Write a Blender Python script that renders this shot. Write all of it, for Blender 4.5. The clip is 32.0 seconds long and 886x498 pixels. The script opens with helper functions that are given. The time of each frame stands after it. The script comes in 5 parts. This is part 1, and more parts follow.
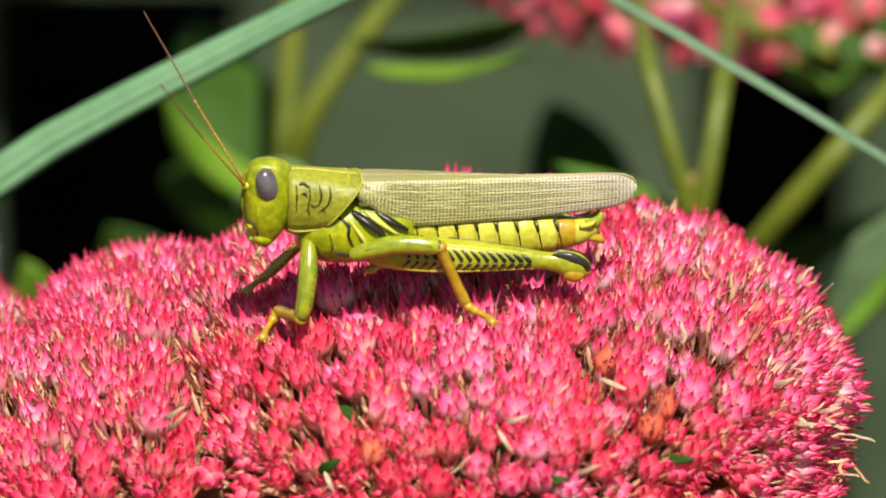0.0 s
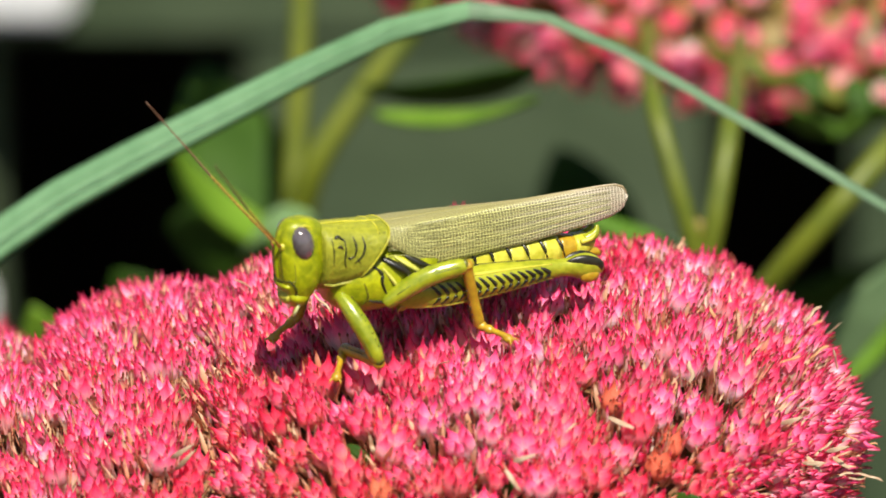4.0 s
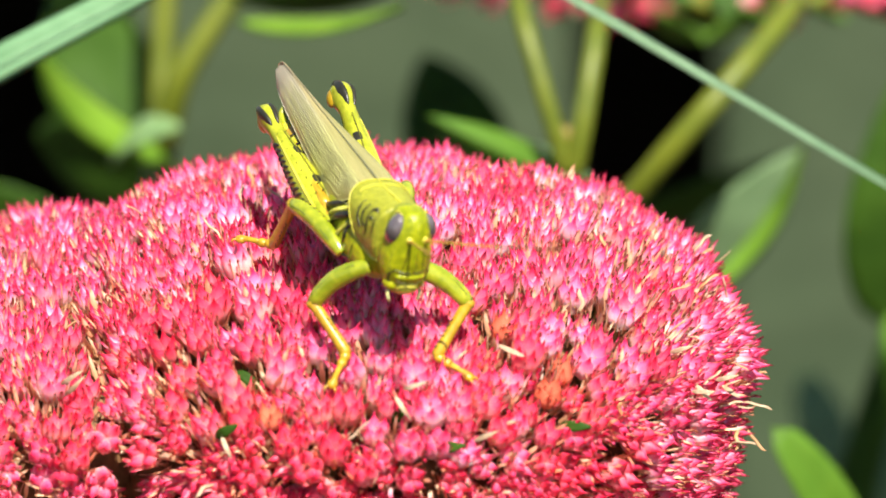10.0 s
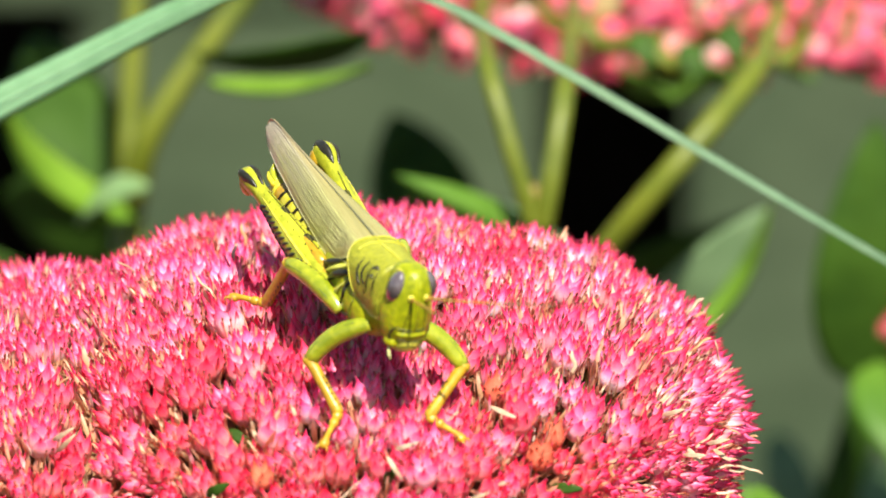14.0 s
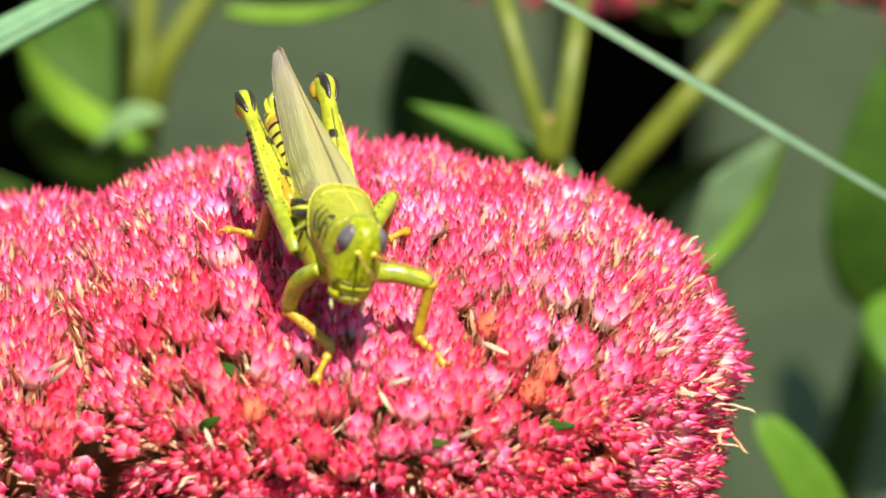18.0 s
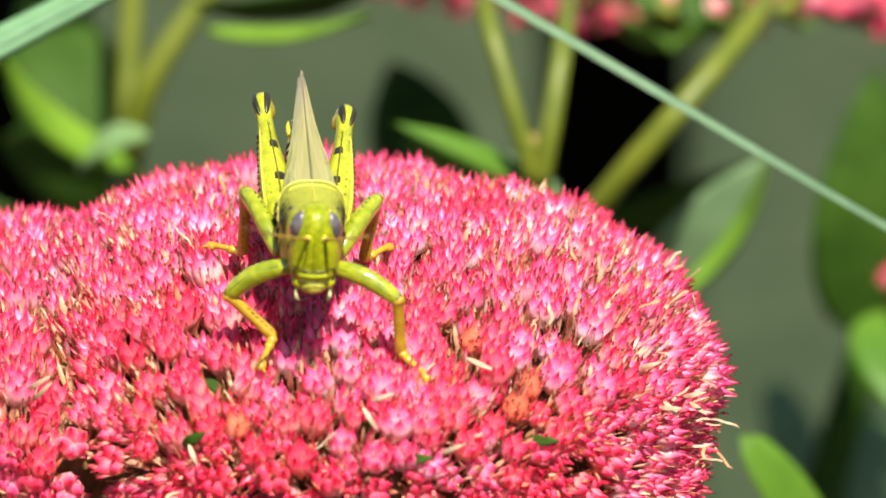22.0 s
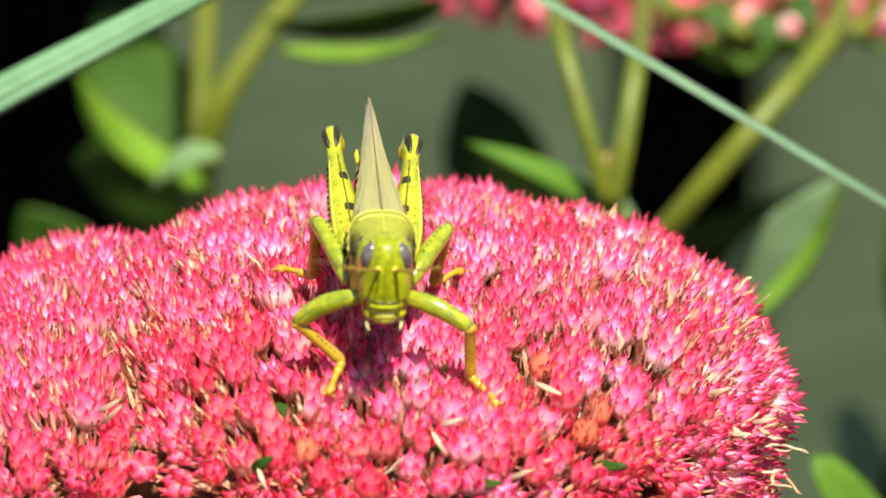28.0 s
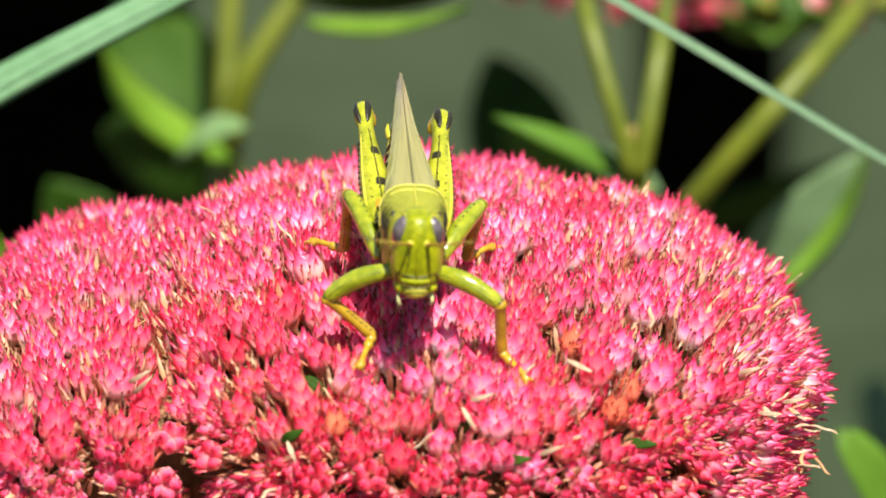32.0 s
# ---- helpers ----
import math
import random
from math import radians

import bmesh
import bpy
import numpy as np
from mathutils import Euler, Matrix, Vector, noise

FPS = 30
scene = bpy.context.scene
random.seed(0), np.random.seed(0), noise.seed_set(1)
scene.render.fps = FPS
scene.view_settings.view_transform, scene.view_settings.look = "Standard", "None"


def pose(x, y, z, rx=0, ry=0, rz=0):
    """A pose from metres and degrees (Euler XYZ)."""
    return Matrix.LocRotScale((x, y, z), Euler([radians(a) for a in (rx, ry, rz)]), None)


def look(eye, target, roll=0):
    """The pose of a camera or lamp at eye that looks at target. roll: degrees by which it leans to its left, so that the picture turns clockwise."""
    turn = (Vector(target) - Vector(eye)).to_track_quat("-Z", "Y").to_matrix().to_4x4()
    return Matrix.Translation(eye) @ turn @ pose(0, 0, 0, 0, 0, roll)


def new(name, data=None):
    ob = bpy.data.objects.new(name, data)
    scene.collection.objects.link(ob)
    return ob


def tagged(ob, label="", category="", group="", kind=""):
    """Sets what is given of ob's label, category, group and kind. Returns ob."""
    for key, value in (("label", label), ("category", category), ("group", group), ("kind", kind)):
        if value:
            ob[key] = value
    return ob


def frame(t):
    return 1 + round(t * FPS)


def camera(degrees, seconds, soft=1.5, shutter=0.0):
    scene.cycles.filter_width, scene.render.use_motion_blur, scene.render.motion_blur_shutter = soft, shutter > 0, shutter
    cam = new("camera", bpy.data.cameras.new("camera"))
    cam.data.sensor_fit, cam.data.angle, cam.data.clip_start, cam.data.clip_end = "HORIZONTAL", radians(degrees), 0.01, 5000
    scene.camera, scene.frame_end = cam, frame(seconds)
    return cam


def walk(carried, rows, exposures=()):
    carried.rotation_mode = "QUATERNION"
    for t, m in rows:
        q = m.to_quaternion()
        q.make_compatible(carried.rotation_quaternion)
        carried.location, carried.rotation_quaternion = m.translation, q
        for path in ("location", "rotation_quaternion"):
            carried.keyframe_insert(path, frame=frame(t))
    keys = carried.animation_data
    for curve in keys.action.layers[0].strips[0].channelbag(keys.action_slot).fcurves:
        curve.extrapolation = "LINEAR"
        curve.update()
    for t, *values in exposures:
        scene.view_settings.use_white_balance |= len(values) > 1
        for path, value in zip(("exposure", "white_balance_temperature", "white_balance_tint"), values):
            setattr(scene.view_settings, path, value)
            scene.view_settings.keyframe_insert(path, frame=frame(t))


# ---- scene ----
import collections

MM = 0.001
LENS = 5.66          # degrees across the picture: a long lens, held by hand
PITCH = 24.0         # degrees that it looks down
REACH = 0.900        # metres to the flower
AIM = Vector((0.0, 0.0, 0.500))
VIEW = Vector((0, math.cos(radians(PITCH)), -math.sin(radians(PITCH))))
UPWARD = Vector((0, math.sin(radians(PITCH)), math.cos(radians(PITCH))))
EYE = AIM - REACH * VIEW
UNIT = math.tan(radians(LENS / 2)) / 784


def aim(yaw, tilt):
    return pose(*EYE, 90 - PITCH + tilt, 0, yaw)


cam = camera(LENS, 32.0, soft=1.75)
cam.data.dof.use_dof = True
cam.data.dof.focus_distance = 0.888
cam.data.dof.aperture_fstop = 27
walk(cam, [
    (0, aim(0.751, 0.081)),
    (0.5, aim(0.74, 0.027)),
    (1, aim(0.722, -0.104)),
    (1.5, aim(0.519, -0.154)),
    (2, aim(0.582, -0.198)),
    (2.5, aim(0.74, -0.14)),
    (3, aim(0.918, 0.151)),
    (3.5, aim(0.855, 0.375)),
    (5.5, aim(0.726, 0.188)),
    (6, aim(0.575, -0.035)),
    (6.5, aim(0.165, 0.008)),
    (7, aim(-0.17, 0.179)),
    (7.5, aim(-0.236, 0.236)),
    (8, aim(-0.152, 0.196)),
    (8.5, aim(-0.206, 0.004)),
    (9, aim(0.001, -0)),
    (9.5, aim(-0.009, -0.061)),
    (10, aim(-0.121, -0.217)),
    (10.5, aim(0.278, -0.076)),
    (11, aim(0.466, -0.079)),
    (11.5, aim(0.572, -0.079)),
    (12, aim(0.611, -0)),
    (12.5, aim(0.3, 0.059)),
    (13, aim(0.125, 0.164)),
    (13.5, aim(-0.067, 0.229)),
    (14, aim(-0.345, 0.159)),
    (14.5, aim(-0.473, 0.128)),
    (16.5, aim(-0.254, -0.289)),
    (17, aim(-0.26, -0.472)),
    (17.5, aim(-0.169, -0.323)),
    (18, aim(-0.248, -0.295)),
    (18.5, aim(-0.048, -0.417)),
    (19, aim(0.521, -0.256)),
    (19.5, aim(0.86, -0.007)),
    (20, aim(0.908, 0.04)),
    (20.5, aim(0.66, -0.067)),
    (21, aim(0.206, -0.173)),
    (21.5, aim(-0.042, -0.229)),
    (22, aim(-0.351, -0.168)),
    (22.5, aim(-0.278, -0.124)),
    (23, aim(0.27, -0.059)),
    (23.5, aim(0.366, -0.067)),
    (24, aim(0.449, -0.195)),
    (24.5, aim(0.376, -0.179)),
    (25, aim(0.154, -0.007)),
    (25.5, aim(-0.076, 0.068)),
    (27.5, aim(0.115, -0.051)),
    (28, aim(0.158, -0.045)),
    (28.5, aim(0.424, 0.01)),
    (29, aim(0.639, 0.132)),
    (29.5, aim(0.875, 0.27)),
    (30, aim(0.69, 0.212)),
    (30.5, aim(0.494, 0.09)),
    (31, aim(0.46, 0.021)),
    (31.5, aim(0.558, -0.102)),
    (32, aim(0.334, -0.217)),
], exposures=[(0, 0.46), (3.5, 0.46), (5.5, 0.82), (6.3, 0.88), (7.2, 0.97), (9, 1.04), (13, 1.04), (17, 0.99), (29, 0.95), (30.3, 0.85), (31.2, 0.78), (32, 0.85)])

# ---- light ----
SUN_TO = Vector((0.13, -0.44, 0.88)).normalized()
world = bpy.data.worlds.new("sky")
scene.world = world
world.use_nodes = True
wn = world.node_tree.nodes
sky = wn.new("ShaderNodeTexSky")
sky.sky_type, sky.sun_disc = "NISHITA", False
sky.sun_elevation = math.asin(SUN_TO.z)
sky.sun_rotation = math.atan2(SUN_TO.x, SUN_TO.y)
world.node_tree.links.new(sky.outputs[0], wn["Background"].inputs[0])
wn["Background"].inputs[1].default_value = 0.068
sun = new("sun", bpy.data.lights.new("sun", "SUN"))
sun.data.energy, sun.data.angle, sun.data.color = 5.6, radians(0.6), (1.0, 0.95, 0.85)
sun.matrix_world = look(SUN_TO * 3 + AIM, AIM)


# ---- materials ----
def mat(name, dark, light, grain=800, rough=0.5, bump=0.15, spec=0.4, speck=0.0, speck_col=(0, 0, 0), metal=0.0, coat=0.0, trans=0.0, big=0.12):
    """A mottled surface: two colours mixed by noise at two scales, with fine relief."""
    m = bpy.data.materials.new(name)
    m.use_nodes = True
    nt = m.node_tree
    b = nt.nodes["Principled BSDF"]
    co = nt.nodes.new("ShaderNodeTexCoord")
    n1 = nt.nodes.new("ShaderNodeTexNoise")
    n1.inputs["Scale"].default_value, n1.inputs["Detail"].default_value = grain, 5
    n2 = nt.nodes.new("ShaderNodeTexNoise")
    n2.inputs["Scale"].default_value, n2.inputs["Detail"].default_value = grain * big, 3
    add = nt.nodes.new("ShaderNodeMath")
    add.operation = "ADD"
    ramp = nt.nodes.new("ShaderNodeMapRange")
    ramp.inputs[1].default_value, ramp.inputs[2].default_value = 0.75, 1.25
    mix = nt.nodes.new("ShaderNodeMix")
    mix.data_type = "RGBA"
    mix.inputs[6].default_value, mix.inputs[7].default_value = (*dark, 1), (*light, 1)
    bp = nt.nodes.new("ShaderNodeBump")
    bp.inputs["Strength"].default_value, bp.inputs["Distance"].default_value = bump, 0.4 / grain
    for n in (n1, n2):
        nt.links.new(co.outputs["Object"], n.inputs["Vector"])
    nt.links.new(n1.outputs[0], add.inputs[0])
    nt.links.new(n2.outputs[0], add.inputs[1])
    nt.links.new(add.outputs[0], ramp.inputs[0])
    nt.links.new(ramp.outputs[0], mix.inputs[0])
    col = mix.outputs[2]
    if speck:
        v = nt.nodes.new("ShaderNodeTexVoronoi")
        v.inputs["Scale"].default_value = grain * 0.9
        nt.links.new(co.outputs["Object"], v.inputs["Vector"])
        lt = nt.nodes.new("ShaderNodeMath")
        lt.operation, lt.inputs[1].default_value = "LESS_THAN", speck
        nt.links.new(v.outputs["Distance"], lt.inputs[0])
        m2 = nt.nodes.new("ShaderNodeMix")
        m2.data_type = "RGBA"
        nt.links.new(lt.outputs[0], m2.inputs[0])
        nt.links.new(col, m2.inputs[6])
        m2.inputs[7].default_value = (*speck_col, 1)
        col = m2.outputs[2]
    nt.links.new(col, b.inputs["Base Color"])
    nt.links.new(n1.outputs[0], bp.inputs["Height"])
    nt.links.new(bp.outputs[0], b.inputs["Normal"])
    b.inputs["Roughness"].default_value, b.inputs["Metallic"].default_value = rough, metal
    b.inputs["Specular IOR Level"].default_value, b.inputs["Coat Weight"].default_value = spec, coat
    if trans:
        tr = nt.nodes.new("ShaderNodeBsdfTranslucent")
        nt.links.new(col, tr.inputs["Color"])
        ms = nt.nodes.new("ShaderNodeMixShader")
        ms.inputs[0].default_value = trans
        nt.links.new(b.outputs[0], ms.inputs[1])
        nt.links.new(tr.outputs[0], ms.inputs[2])
        nt.links.new(ms.outputs[0], nt.nodes["Material Output"].inputs["Surface"])
    return m


FRESH, RIPE = (1.0, 1.03, 0.98), (0.97, 0.56, 0.48)     # blooms turn from cool pink to salmon as they ripen


def pigment(name, stops, tones, rough=0.45, trans=0.25, spec=0.35, soft_scatter=0.0):
    """Petal pigment: runs from base to tip by the mesh's own 'height' value; 'tone' and the object vary it from bloom to bloom."""
    m = bpy.data.materials.new(name)
    m.use_nodes = True
    nt = m.node_tree
    b = nt.nodes["Principled BSDF"]
    h = nt.nodes.new("ShaderNodeAttribute")
    h.attribute_name = "height"
    t = nt.nodes.new("ShaderNodeAttribute")
    t.attribute_name = "tone"
    oi = nt.nodes.new("ShaderNodeObjectInfo")
    sm = nt.nodes.new("ShaderNodeMath")
    sm.operation = "ADD"
    nt.links.new(t.outputs["Fac"], sm.inputs[0])
    nt.links.new(oi.outputs["Random"], sm.inputs[1])
    fr = nt.nodes.new("ShaderNodeMath")
    fr.operation = "FRACT"
    nt.links.new(sm.outputs[0], fr.inputs[0])
    ramp = nt.nodes.new("ShaderNodeValToRGB")
    while len(ramp.color_ramp.elements) < len(stops):
        ramp.color_ramp.elements.new(0.5)
    for e, (p, c) in zip(ramp.color_ramp.elements, stops):
        e.position, e.color = p, (*c, 1)
    co = nt.nodes.new("ShaderNodeTexCoord")
    nz = nt.nodes.new("ShaderNodeTexNoise")
    nz.inputs["Scale"].default_value, nz.inputs["Detail"].default_value = 1100, 3
    nt.links.new(co.outputs["Object"], nz.inputs["Vector"])
    ja = nt.nodes.new("ShaderNodeMath")
    ja.operation, ja.inputs[1].default_value, ja.inputs[2].default_value = "MULTIPLY_ADD", 0.14, -0.07
    nt.links.new(nz.outputs[0], ja.inputs[0])
    hs = nt.nodes.new("ShaderNodeMath")
    hs.operation = "ADD"
    nt.links.new(h.outputs["Fac"], hs.inputs[0])
    nt.links.new(ja.outputs[0], hs.inputs[1])
    nt.links.new(hs.outputs[0], ramp.inputs[0])
    r2 = nt.nodes.new("ShaderNodeValToRGB")
    while len(r2.color_ramp.elements) < len(tones):
        r2.color_ramp.elements.new(0.5)
    for e, (p, c) in zip(r2.color_ramp.elements, tones):
        e.position, e.color = p, (*c, 1)
    nt.links.new(fr.outputs[0], r2.inputs[0])
    mx = nt.nodes.new("ShaderNodeMix")
    mx.data_type, mx.blend_type = "RGBA", "MULTIPLY"
    mx.inputs[0].default_value = 1.0
    nt.links.new(ramp.outputs[0], mx.inputs[6])
    nt.links.new(r2.outputs[0], mx.inputs[7])
    ri = nt.nodes.new("ShaderNodeAttribute")
    ri.attribute_name = "ripe"
    age = nt.nodes.new("ShaderNodeMix")
    age.data_type = "RGBA"
    age.inputs[6].default_value, age.inputs[7].default_value = (*FRESH, 1), (*RIPE, 1)
    nt.links.new(ri.outputs["Fac"], age.inputs[0])
    my = nt.nodes.new("ShaderNodeMix")
    my.data_type, my.blend_type = "RGBA", "MULTIPLY"
    my.inputs[0].default_value = 1.0
    nt.links.new(mx.outputs[2], my.inputs[6])
    nt.links.new(age.outputs[2], my.inputs[7])
    nt.links.new(my.outputs[2], b.inputs["Base Color"])
    b.inputs["Roughness"].default_value = rough
    b.inputs["Specular IOR Level"].default_value = spec
    b.inputs["Subsurface Weight"].default_value = soft_scatter
    b.inputs["Subsurface Radius"].default_value = (1.0, 0.35, 0.45)
    b.inputs["Subsurface Scale"].default_value = 0.0011
    tr = nt.nodes.new("ShaderNodeBsdfTranslucent")
    nt.links.new(my.outputs[2], tr.inputs["Color"])
    ms = nt.nodes.new("ShaderNodeMixShader")
    ms.inputs[0].default_value = trans
    nt.links.new(b.outputs[0], ms.inputs[1])
    nt.links.new(tr.outputs[0], ms.inputs[2])
    nt.links.new(ms.outputs[0], nt.nodes["Material Output"].inputs["Surface"])
    return m


TONES = [(0.0, (0.80, 0.55, 0.62)), (0.25, (0.93, 0.84, 0.88)), (0.5, (1.0, 1.0, 1.0)), (0.75, (1.02, 1.3, 1.24)), (1.0, (1.0, 1.4, 1.12))]
CARPEL = pigment("carpel_pink", [(0.0, (0.92, 0.60, 0.48)), (0.26, (0.95, 0.62, 0.65)), (0.46, (0.95, 0.42, 0.54)), (0.60, (0.93, 0.16, 0.335)), (0.74, (0.86, 0.055, 0.205)), (0.86, (0.58, 0.018, 0.09)), (0.95, (0.26, 0.009, 0.03)), (1.0, (0.06, 0.004, 0.01))], TONES, rough=0.40, trans=0.26, spec=0.5, soft_scatter=0.4)
PETAL = pigment("petal_pink", [(0.0, (0.93, 0.66, 0.58)), (0.42, (0.95, 0.68, 0.70)), (0.66, (0.93, 0.34, 0.46)), (0.85, (0.80, 0.06, 0.20)), (1.0, (0.32, 0.015, 0.05))], TONES, rough=0.5, trans=0.38, spec=0.4)
DRYPETAL = pigment("dry_petal", [(0.0, (0.74, 0.40, 0.20)), (0.5, (0.86, 0.55, 0.34)), (0.8, (0.88, 0.62, 0.44)), (1.0, (0.50, 0.20, 0.10))], [(0.0, (0.8, 0.7, 0.7)), (1.0, (1.05, 1.25, 1.25))], rough=0.55, trans=0.3)
STAMEN = pigment("stamen_tan", [(0.0, (0.80, 0.44, 0.28)), (0.55, (0.88, 0.46, 0.34)), (0.84, (0.80, 0.42, 0.26)), (0.93, (0.34, 0.10, 0.05)), (1.0, (0.24, 0.06, 0.03))], [(0.0, (0.8, 0.7, 0.7)), (1.0, (1.0, 1.15, 1.1))], rough=0.55)
PEDICEL = mat("pedicel_green", (0.10, 0.13, 0.03), (0.24, 0.20, 0.07), 900, 0.5)
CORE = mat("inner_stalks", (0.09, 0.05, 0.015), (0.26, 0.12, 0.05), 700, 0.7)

SKIN = mat("grasshopper_green", (0.16, 0.19, 0.002), (0.40, 0.41, 0.005), 1300, 0.36, 0.4, 0.35, coat=0.1, speck=0.10, speck_col=(0.16, 0.17, 0.004))
SKIN_TOP = mat("pronotum_olive", (0.165, 0.175, 0.010), (0.30, 0.30, 0.022), 2200, 0.42, 0.6, 0.35, speck=0.16, speck_col=(0.11, 0.115, 0.010))
YELLOW = mat("abdomen_yellow", (0.36, 0.33, 0.01), (0.56, 0.51, 0.06), 1600, 0.34, 0.25, 0.4, coat=0.1)
THIGH = mat("thigh_yellow_green", (0.19, 0.215, 0.008), (0.36, 0.36, 0.02), 1400, 0.33, 0.3, 0.4, coat=0.15)
LEGGREEN = mat("leg_green", (0.16, 0.20, 0.006), (0.33, 0.345, 0.016), 1100, 0.24, 0.2, 0.5, coat=0.45)
ORANGE = mat("shin_orange", (0.30, 0.17, 0.006), (0.45, 0.29, 0.015), 1400, 0.33, 0.25, 0.5, coat=0.25)
BLACK = mat("black_marking", (0.008, 0.008, 0.005), (0.025, 0.022, 0.01), 1500, 0.35, 0.2, 0.5)
EYEMAT = mat("compound_eye", (0.045, 0.036, 0.038), (0.14, 0.115, 0.115), 900, 0.14, 0.04, 0.6, coat=0.8, big=0.3)
RIM = mat("pale_yellow_rim", (0.42, 0.42, 0.05), (0.58, 0.57, 0.12), 1500, 0.35)
CREASE = mat("dark_olive_crease", (0.045, 0.042, 0.004), (0.10, 0.095, 0.008), 1500, 0.4)
PALE = mat("pale_palp", (0.40, 0.40, 0.12), (0.55, 0.54, 0.24), 1500, 0.35)
STRAW = mat("dry_straw", (0.42, 0.27, 0.15), (0.66, 0.50, 0.34), 1500, 0.6, trans=0.2)
TAN = mat("tan_petal", (0.52, 0.24, 0.10), (0.74, 0.40, 0.20), 1500, 0.6, trans=0.2)
ANTENNA = mat("antenna_amber", (0.22, 0.10, 0.018), (0.36, 0.19, 0.03), 2500, 0.45)
ANTENNA_TIP = mat("antenna_tip_brown", (0.12, 0.055, 0.03), (0.2, 0.11, 0.06), 2500, 0.5)


def wing_material():
    """Olive forewing: a fine net of pale veins in front, smooth tan on the back, silvery brown towards the tip."""
    m = bpy.data.materials.new("wing_membrane")
    m.use_nodes = True
    nt = m.node_tree
    b = nt.nodes["Principled BSDF"]

    def node(kind, **k):
        n = nt.nodes.new(kind)
        for a, v in k.items():
            if isinstance(v, bpy.types.NodeSocket):
                nt.links.new(v, n.inputs[int(a[1:])])
            else:
                n.inputs[int(a[1:])].default_value = v
        return n

    def blend(f, c0, c1):
        n = nt.nodes.new("ShaderNodeMix")
        n.data_type = "RGBA"
        for k, v in ((0, f), (6, c0), (7, c1)):
            if isinstance(v, bpy.types.NodeSocket):
                nt.links.new(v, n.inputs[k])
            else:
                n.inputs[k].default_value = v if k == 0 else (*v, 1)
        return n.outputs[2]

    uv = nt.nodes.new("ShaderNodeUVMap")
    uv.uv_map = "UVMap"
    sep = node("ShaderNodeSeparateXYZ", i0=uv.outputs[0])
    mp = node("ShaderNodeMapping", i0=uv.outputs[0], i3=(78, 19, 1))
    vo = nt.nodes.new("ShaderNodeTexVoronoi")
    vo.feature, vo.inputs["Scale"].default_value, vo.inputs["Randomness"].default_value = "DISTANCE_TO_EDGE", 1.0, 0.3
    nt.links.new(mp.outputs[0], vo.inputs["Vector"])
    net = node("ShaderNodeMapRange", i0=vo.outputs["Distance"], i1=0.15, i2=0.05).outputs[0]
    cloud = node("ShaderNodeTexNoise", i0=mp.outputs[0], i2=0.12, i3=4.0).outputs[0]
    streak = node("ShaderNodeMapping", i0=uv.outputs[0], i3=(3, 42, 1))
    fibre = node("ShaderNodeMapRange", i0=node("ShaderNodeTexNoise", i0=streak.outputs[0], i2=1.0, i3=3.0).outputs[0], i1=0.36, i2=0.62).outputs[0]
    film = blend(cloud, (0.03, 0.03, 0.006), (0.26, 0.23, 0.08))
    netted = blend(net, film, (0.64, 0.62, 0.22))
    smooth = blend(fibre, (0.22, 0.20, 0.06), (0.32, 0.28, 0.095))
    tip = blend(net, blend(fibre, (0.07, 0.055, 0.03), (0.36, 0.30, 0.21)), (0.68, 0.60, 0.45))
    side = node("ShaderNodeMapRange", i0=sep.outputs[1], i1=0.20, i2=0.31).outputs[0]
    streaked = blend(node("ShaderNodeMath", i0=fibre, i1=-0.48).outputs[0], netted, (0.07, 0.07, 0.012))
    front = blend(side, smooth, streaked)
    rear = node("ShaderNodeMapRange", i0=sep.outputs[0], i1=0.42, i2=0.88, i3=0.0, i4=0.9).outputs[0]
    tipped = blend(side, (0.33, 0.26, 0.14), tip)
    nt.links.new(blend(rear, front, tipped), b.inputs["Base Color"])
    hb = node("ShaderNodeMath", i0=net, i1=fibre)
    bp = nt.nodes.new("ShaderNodeBump")
    bp.inputs["Strength"].default_value, bp.inputs["Distance"].default_value = 0.35, 0.00006
    nt.links.new(hb.outputs[0], bp.inputs["Height"])
    nt.links.new(bp.outputs[0], b.inputs["Normal"])
    b.inputs["Roughness"].default_value, b.inputs["Specular IOR Level"].default_value = 0.30, 0.8
    return m


WING = wing_material()
# One foliage in several greens: LEAF holds shade, LEAF_LIT sunlight, in the colour itself.
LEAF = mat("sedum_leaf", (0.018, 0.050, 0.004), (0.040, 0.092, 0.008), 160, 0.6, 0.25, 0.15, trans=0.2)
LEAF_LIT = mat("sunlit_leaf", (0.13, 0.27, 0.018), (0.22, 0.38, 0.035), 160, 0.5, 0.2, 0.3, trans=0.35)
LEAF_BRIGHT = mat("bright_leaf", (0.085, 0.19, 0.012), (0.15, 0.29, 0.025), 160, 0.5, 0.2, 0.3, trans=0.35)
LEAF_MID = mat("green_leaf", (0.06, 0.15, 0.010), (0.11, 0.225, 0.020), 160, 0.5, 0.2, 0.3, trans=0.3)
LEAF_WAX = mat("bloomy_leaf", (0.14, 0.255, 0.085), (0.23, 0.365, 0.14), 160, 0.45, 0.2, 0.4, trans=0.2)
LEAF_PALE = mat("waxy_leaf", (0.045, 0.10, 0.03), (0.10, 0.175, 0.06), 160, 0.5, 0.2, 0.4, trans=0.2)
STALK = mat("sedum_stalk", (0.07, 0.095, 0.004), (0.12, 0.14, 0.008), 220, 0.5, 0.15)
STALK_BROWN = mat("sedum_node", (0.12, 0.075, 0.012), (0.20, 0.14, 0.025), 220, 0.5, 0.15)
